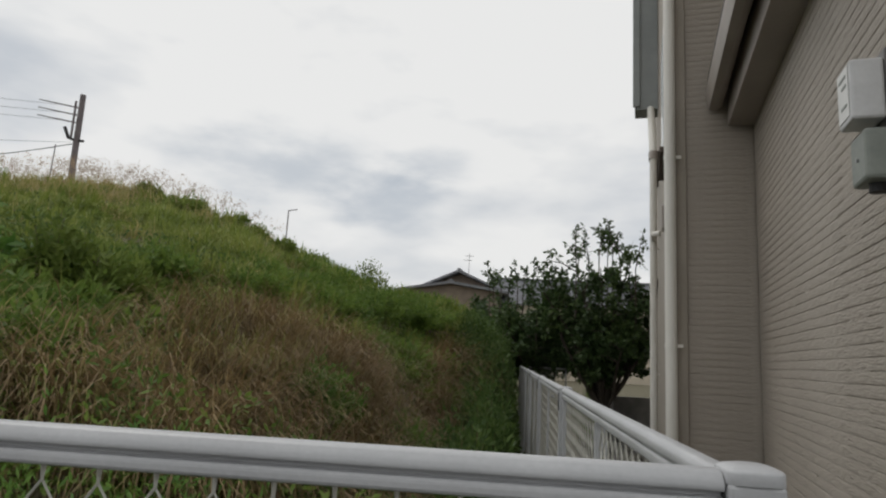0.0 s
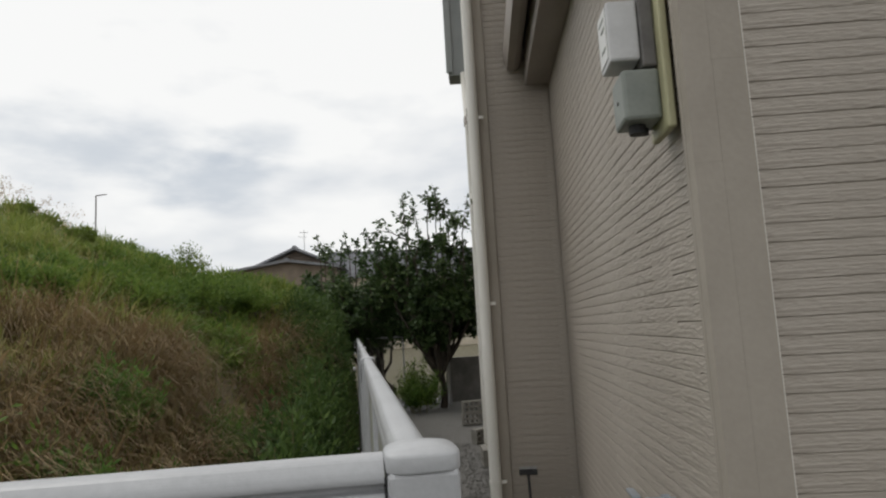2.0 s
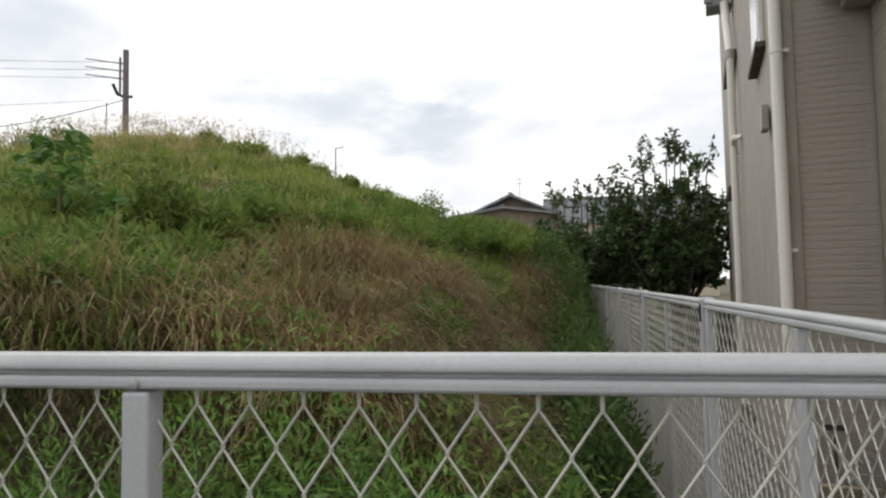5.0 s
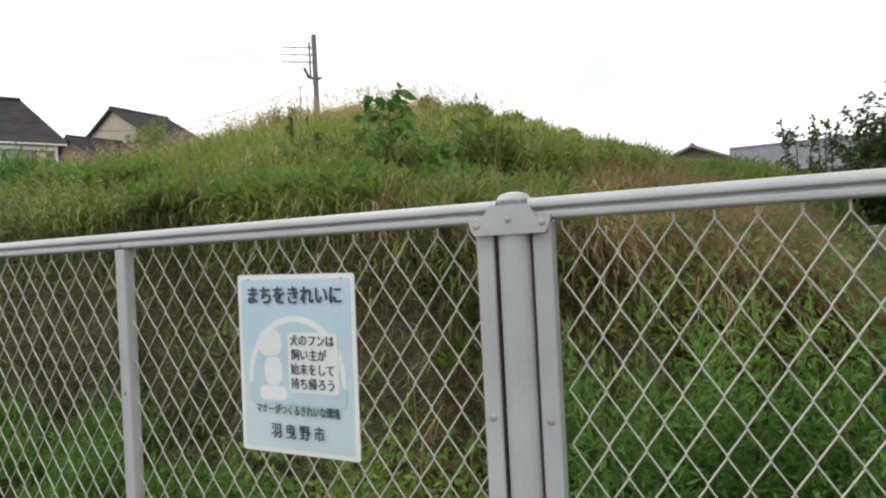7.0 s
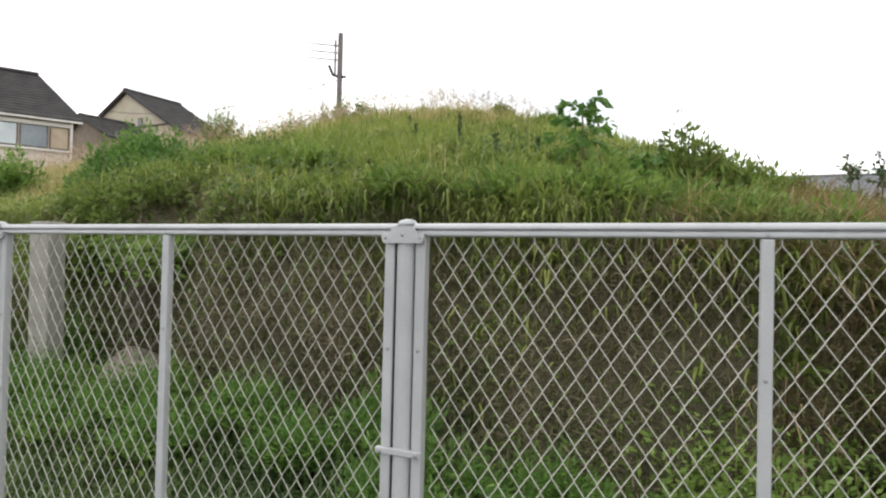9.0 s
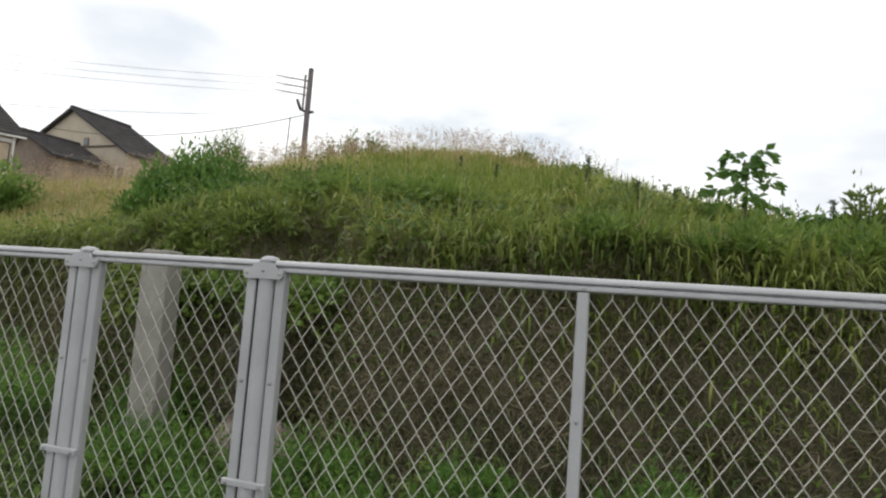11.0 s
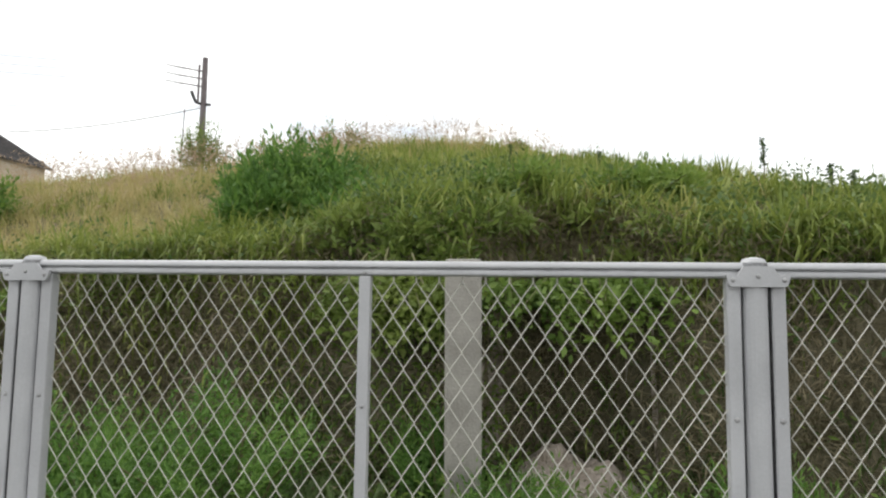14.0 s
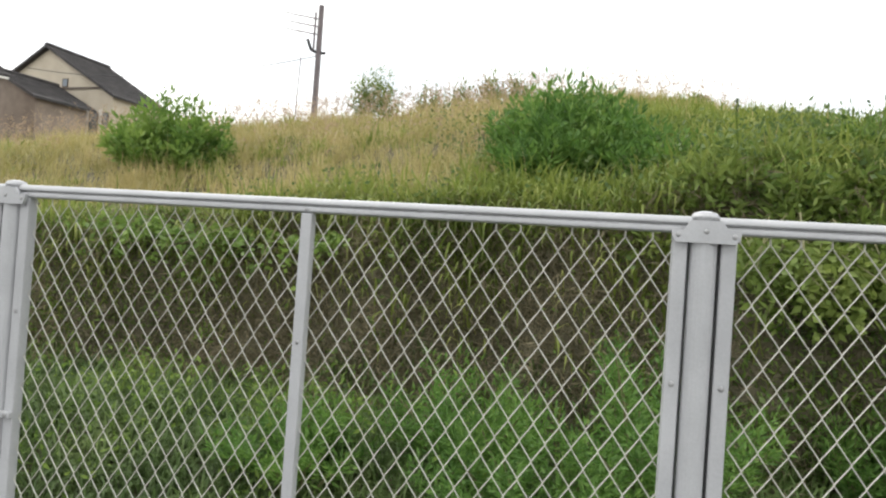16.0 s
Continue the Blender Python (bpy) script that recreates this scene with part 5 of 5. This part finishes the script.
def tree(x, y, h, spread, lean, limbs, label, seed, fork=0.17, low=0.36, leaf=0.12):
    """Short trunk, spreading crooked limbs, branches and twigs; leaves sit along the twigs and leave gaps."""
    r = np.random.default_rng(seed)
    e = empty("tree", label, "tree", pose(x, y, 0))
    b = bmesh.new()
    top = Vector((lean[0] * 0.25, lean[1] * 0.25, h * fork))
    bm_tube([(0, 0, -0.1), (0.04, 0.02, h * fork * 0.5), top], [0.085, 0.065, 0.055], 10, b)
    part("trunk", b, M_BARK, e)
    P, O = [], []

    def twig(w, v, many):
        for q in range(many):
            t = r.uniform(0.15, 1.0)
            p = w.lerp(v, t)
            d = (v - w).normalized()
            P.append((p.x + r.normal(0, 0.02), p.y + r.normal(0, 0.02), p.z + r.normal(0, 0.02)))
            O.append((d.x * 0.8 + r.normal(0, 0.9), d.y * 0.8 + r.normal(0, 0.9), d.z * 0.5 + r.normal(-0.15, 0.5)))

    for i in range(limbs):
        a = i * 2.4 + r.uniform(-0.3, 0.3)
        f = r.uniform(0.45, 1.0)
        q = Vector((lean[0] + math.cos(a) * spread * f, lean[1] + math.sin(a) * spread * f, h * r.uniform(low + 0.06, 0.90 - 0.25 * f * f)))
        s = top * r.uniform(0.7, 1.0)
        m = s.lerp(q, 0.5) + Vector((r.normal(0, 0.15), r.normal(0, 0.15), 0.15))
        lb = bmesh.new()
        bm_tube([s, s.lerp(m, 0.5) + Vector((r.normal(0, 0.06), r.normal(0, 0.06), -0.04)), m, q], [0.045, 0.036, 0.026, 0.010], 6, lb)
        for j in range(6):
            w = m.lerp(q, r.uniform(-0.3, 1.0))
            v = w + Vector((r.normal(0, 0.34), r.normal(0, 0.34), r.normal(0.14, 0.26)))
            bm_tube([w, w.lerp(v, 0.5) + Vector((0, 0, 0.05)), v], [0.016, 0.011, 0.005], 5, lb)
            for g in range(7):
                c = w.lerp(v, r.uniform(0.2, 1.0))
                d = c + Vector((r.normal(0, 0.20), r.normal(0, 0.20), r.normal(0.05, 0.17)))
                d.z = max(d.z, h * low * 0.9)
                twig(c, d, 20)
        part("limb", lb, M_BARK, e)
    for i in range(9):
        a = i * 0.7 + r.uniform(0, 0.5)
        f = r.uniform(0.1, 0.85)
        w = Vector((lean[0] + math.cos(a) * spread * f, lean[1] + math.sin(a) * spread * f, h * (0.86 - 0.22 * f * f)))
        v = w + Vector((r.normal(0, 0.16), r.normal(0, 0.16), h * r.uniform(0.10, 0.19)))
        lb = bmesh.new()
        bm_tube([w - Vector((0, 0, h * 0.25)), w, v], [0.018, 0.012, 0.004], 5, lb)
        for g in range(3):
            c = w.lerp(v, r.uniform(0.1, 0.7))
            d = c + Vector((r.normal(0, 0.16), r.normal(0, 0.16), r.uniform(0.08, 0.24)))
            bm_tube([c, d], [0.007, 0.003], 4, lb)
            twig(c, d, 10)
        part("shoot", lb, M_BARK, e)
        twig(w, v, 24)
    leaves("crown", np.array(P), r.uniform(0.7, 1.2, len(P)) * leaf, M_TREE, r, 0.50, 0.0, e, np.array(O))
    return e


tree(1.75, 13.4, 4.8, 1.35, (-0.1, 0.0), 27, "dark green broad-leaved tree behind the fence", 3)
tree(0.75, 14.9, 4.0, 1.35, (-1.0, -0.2), 28, "low dark green tree overhanging the fence", 4, 0.18, 0.38)


u, v = np.meshgrid(np.linspace(-1, 1, 25), np.linspace(-1, 1, 21))
px, py = -7.12 + 0.46 * u, 1.74 + 0.34 * v
fall = np.exp(-(1.75 * (u * u + v * v)) ** 1.4) * (1 + 0.3 * wob(px, py, 9.0) + 0.15 * wob(px, py, 27.0)) - 0.12
pz = land(px, py) + 0.34 * fall + 0.01
q = (np.arange(20)[:, None] * 25 + np.arange(24)[None, :]).ravel()
qq = np.stack([q, q + 1, q + 26, q + 25], 1)
bare = fast_mesh("bare_earth", np.stack([px.ravel(), py.ravel(), pz.ravel()], 1), qq.ravel(), np.full(len(qq), 4), surface("pale_earth", (0.20, 0.165, 0.125), (0.40, 0.345, 0.30), 0.95, 7, 60, 1.0, dist=0.03))
bare.data.polygons.foreach_set("use_smooth", [True] * len(bare.data.polygons))
tagged(bare, "slipped patch of pale bare earth below the bank", "bare earth", kind="structure")


# ---- stone post and the yard beside the house ----
sp = bmesh.new()
bm_box(-0.085, 0.085, -0.08, 0.08, -0.1, 1.27, 0.012, 2, sp)
for v in sp.verts:
    v.co.x += 0.006 * math.sin(v.co.z * 7)
stone = tagged(part("stone_post", sp, M_CONC), "weathered square concrete marker post among the grass", "post")
stone.matrix_basis = pose(-7.62, 1.35, 0.42, 0.6, -0.8, 8)
gravel = part("gravel_yard", bm_box(0.04, 6.0, 0.0, 16.0, -0.05, 0.03), M_GRAVEL)
tagged(gravel, "loose grey gravel between fence and house", "gravel", kind="structure")
x, y = scatter(5200, 0.06, 1.5, 0.4, 9.0)
n = len(x)
rad = RNG.uniform(0.008, 0.02, n)
oct_ = np.array([(1, 0, 0), (0, 1, 0), (-1, 0, 0), (0, -1, 0), (0, 0, 0.7), (0, 0, -0.7)], float)
V = (np.stack([x, y, np.full(n, 0.034)], 1)[:, None, :] + oct_[None] * (rad[:, None, None] * RNG.uniform(0.6, 1.2, (n, 6, 1)))).reshape(-1, 3)
tri8 = np.array([(0, 1, 4), (1, 2, 4), (2, 3, 4), (3, 0, 4), (1, 0, 5), (2, 1, 5), (3, 2, 5), (0, 3, 5)])
L = ((np.arange(n) * 6)[:, None, None] + tri8[None]).ravel()
tagged(fast_mesh("pebbles", V, L, np.full(n * 8, 3), M_GRAVEL), "loose grey pebbles on the yard", "gravel", kind="stuff")
tagged(part("block_wall", bm_box(2.05, 7.0, 14.35, 14.5, -0.05, 1.02, 0.008), M_CONC_DK), "low grey concrete block wall at the yard's end", "wall", kind="structure")


def hollow_block(m, label):
    """Decorative pierced concrete block, its openings going right through."""
    e = empty("pierced_block", label, "concrete block", m, group="stacked pierced blocks")
    for z in (0.0, 0.085, 0.17):
        part("bar", bm_box(-0.19, 0.19, -0.05, 0.05, z, z + 0.028, 0.003), M_CONC, e)
    for i in range(5):
        xx = -0.175 + i * 0.0875
        part("web", bm_box(xx - 0.014, xx + 0.014, -0.049, 0.049, 0.01, 0.19, 0.003), M_CONC, e)
    return e


blk = hollow_block(pose(1.88, 10.65, 0.04, 0, 0, 6), "pale pierced concrete block stacked on gravel")
copy_thing(blk, pose(1.89, 10.65, 0.24, 0, 0, 4))
copy_thing(blk, pose(1.70, 8.9, 0.04, 0, 0, 40))
copy_thing(blk, pose(1.45, 7.4, 0.04, 0, 0, 85))

# squeegee, bundle slab and wire rack beside the projecting wall
sq = empty("squeegee", "black long-handled squeegee leaning on the wall", "squeegee", HOUSE @ pose(-0.31, 2.62, 0.0))
part("handle", bm_tube([(0.01, -0.16, 0.03), (0.0, -0.012, 0.79)], 0.008, 8), M_GAP, sq)
part("head", bm_box(-0.055, 0.055, -0.035, -0.012, 0.765, 0.80, 0.004), M_GAP, sq)
part("blade", bm_box(-0.052, 0.052, -0.03, -0.024, 0.80, 0.815), M_BOLT, sq)
# A flat slab added in place of a rounded brown bundle.
bundle_slab = tagged(part("bundle_slab", bm_box(-0.17, 0.17, -0.02, 0.02, 0.0, 0.47, 0.004), surface("bundle_brown", (0.21, 0.165, 0.115), (0.31, 0.25, 0.18), 0.7, 3, 40, 0.2, stretch=(8, 8, 1))), "brown slab standing in for a rounded bundle against the house wall", "board")
bundle_slab.matrix_basis = HOUSE @ pose(-0.28, 2.50, 0.03, 8, 0, 0)
rack = empty("wire_rack", "thin grey wire rack standing on gravel", "rack", HOUSE @ pose(-0.10, 2.35, 0.03))
for i in range(7):
    xx = -0.12 + i * 0.04
    part("wire", bm_tube([(xx, 0, 0.02), (xx, 0, 0.62), (xx, 0.16, 0.62), (xx, 0.16, 0.02)], 0.0035, 5), M_BOLT, rack)
for z in (0.08, 0.35, 0.56):
    part("cross_wire", bm_tube([(-0.13, -0.004, z), (0.13, -0.004, z)], 0.004, 5), M_BOLT, rack)
shrub(1.2, 12.9, 0.55, 0.95, 5200, "bright green garden shrub beside the fence", 0.08, M_SHRUB, 0.0)
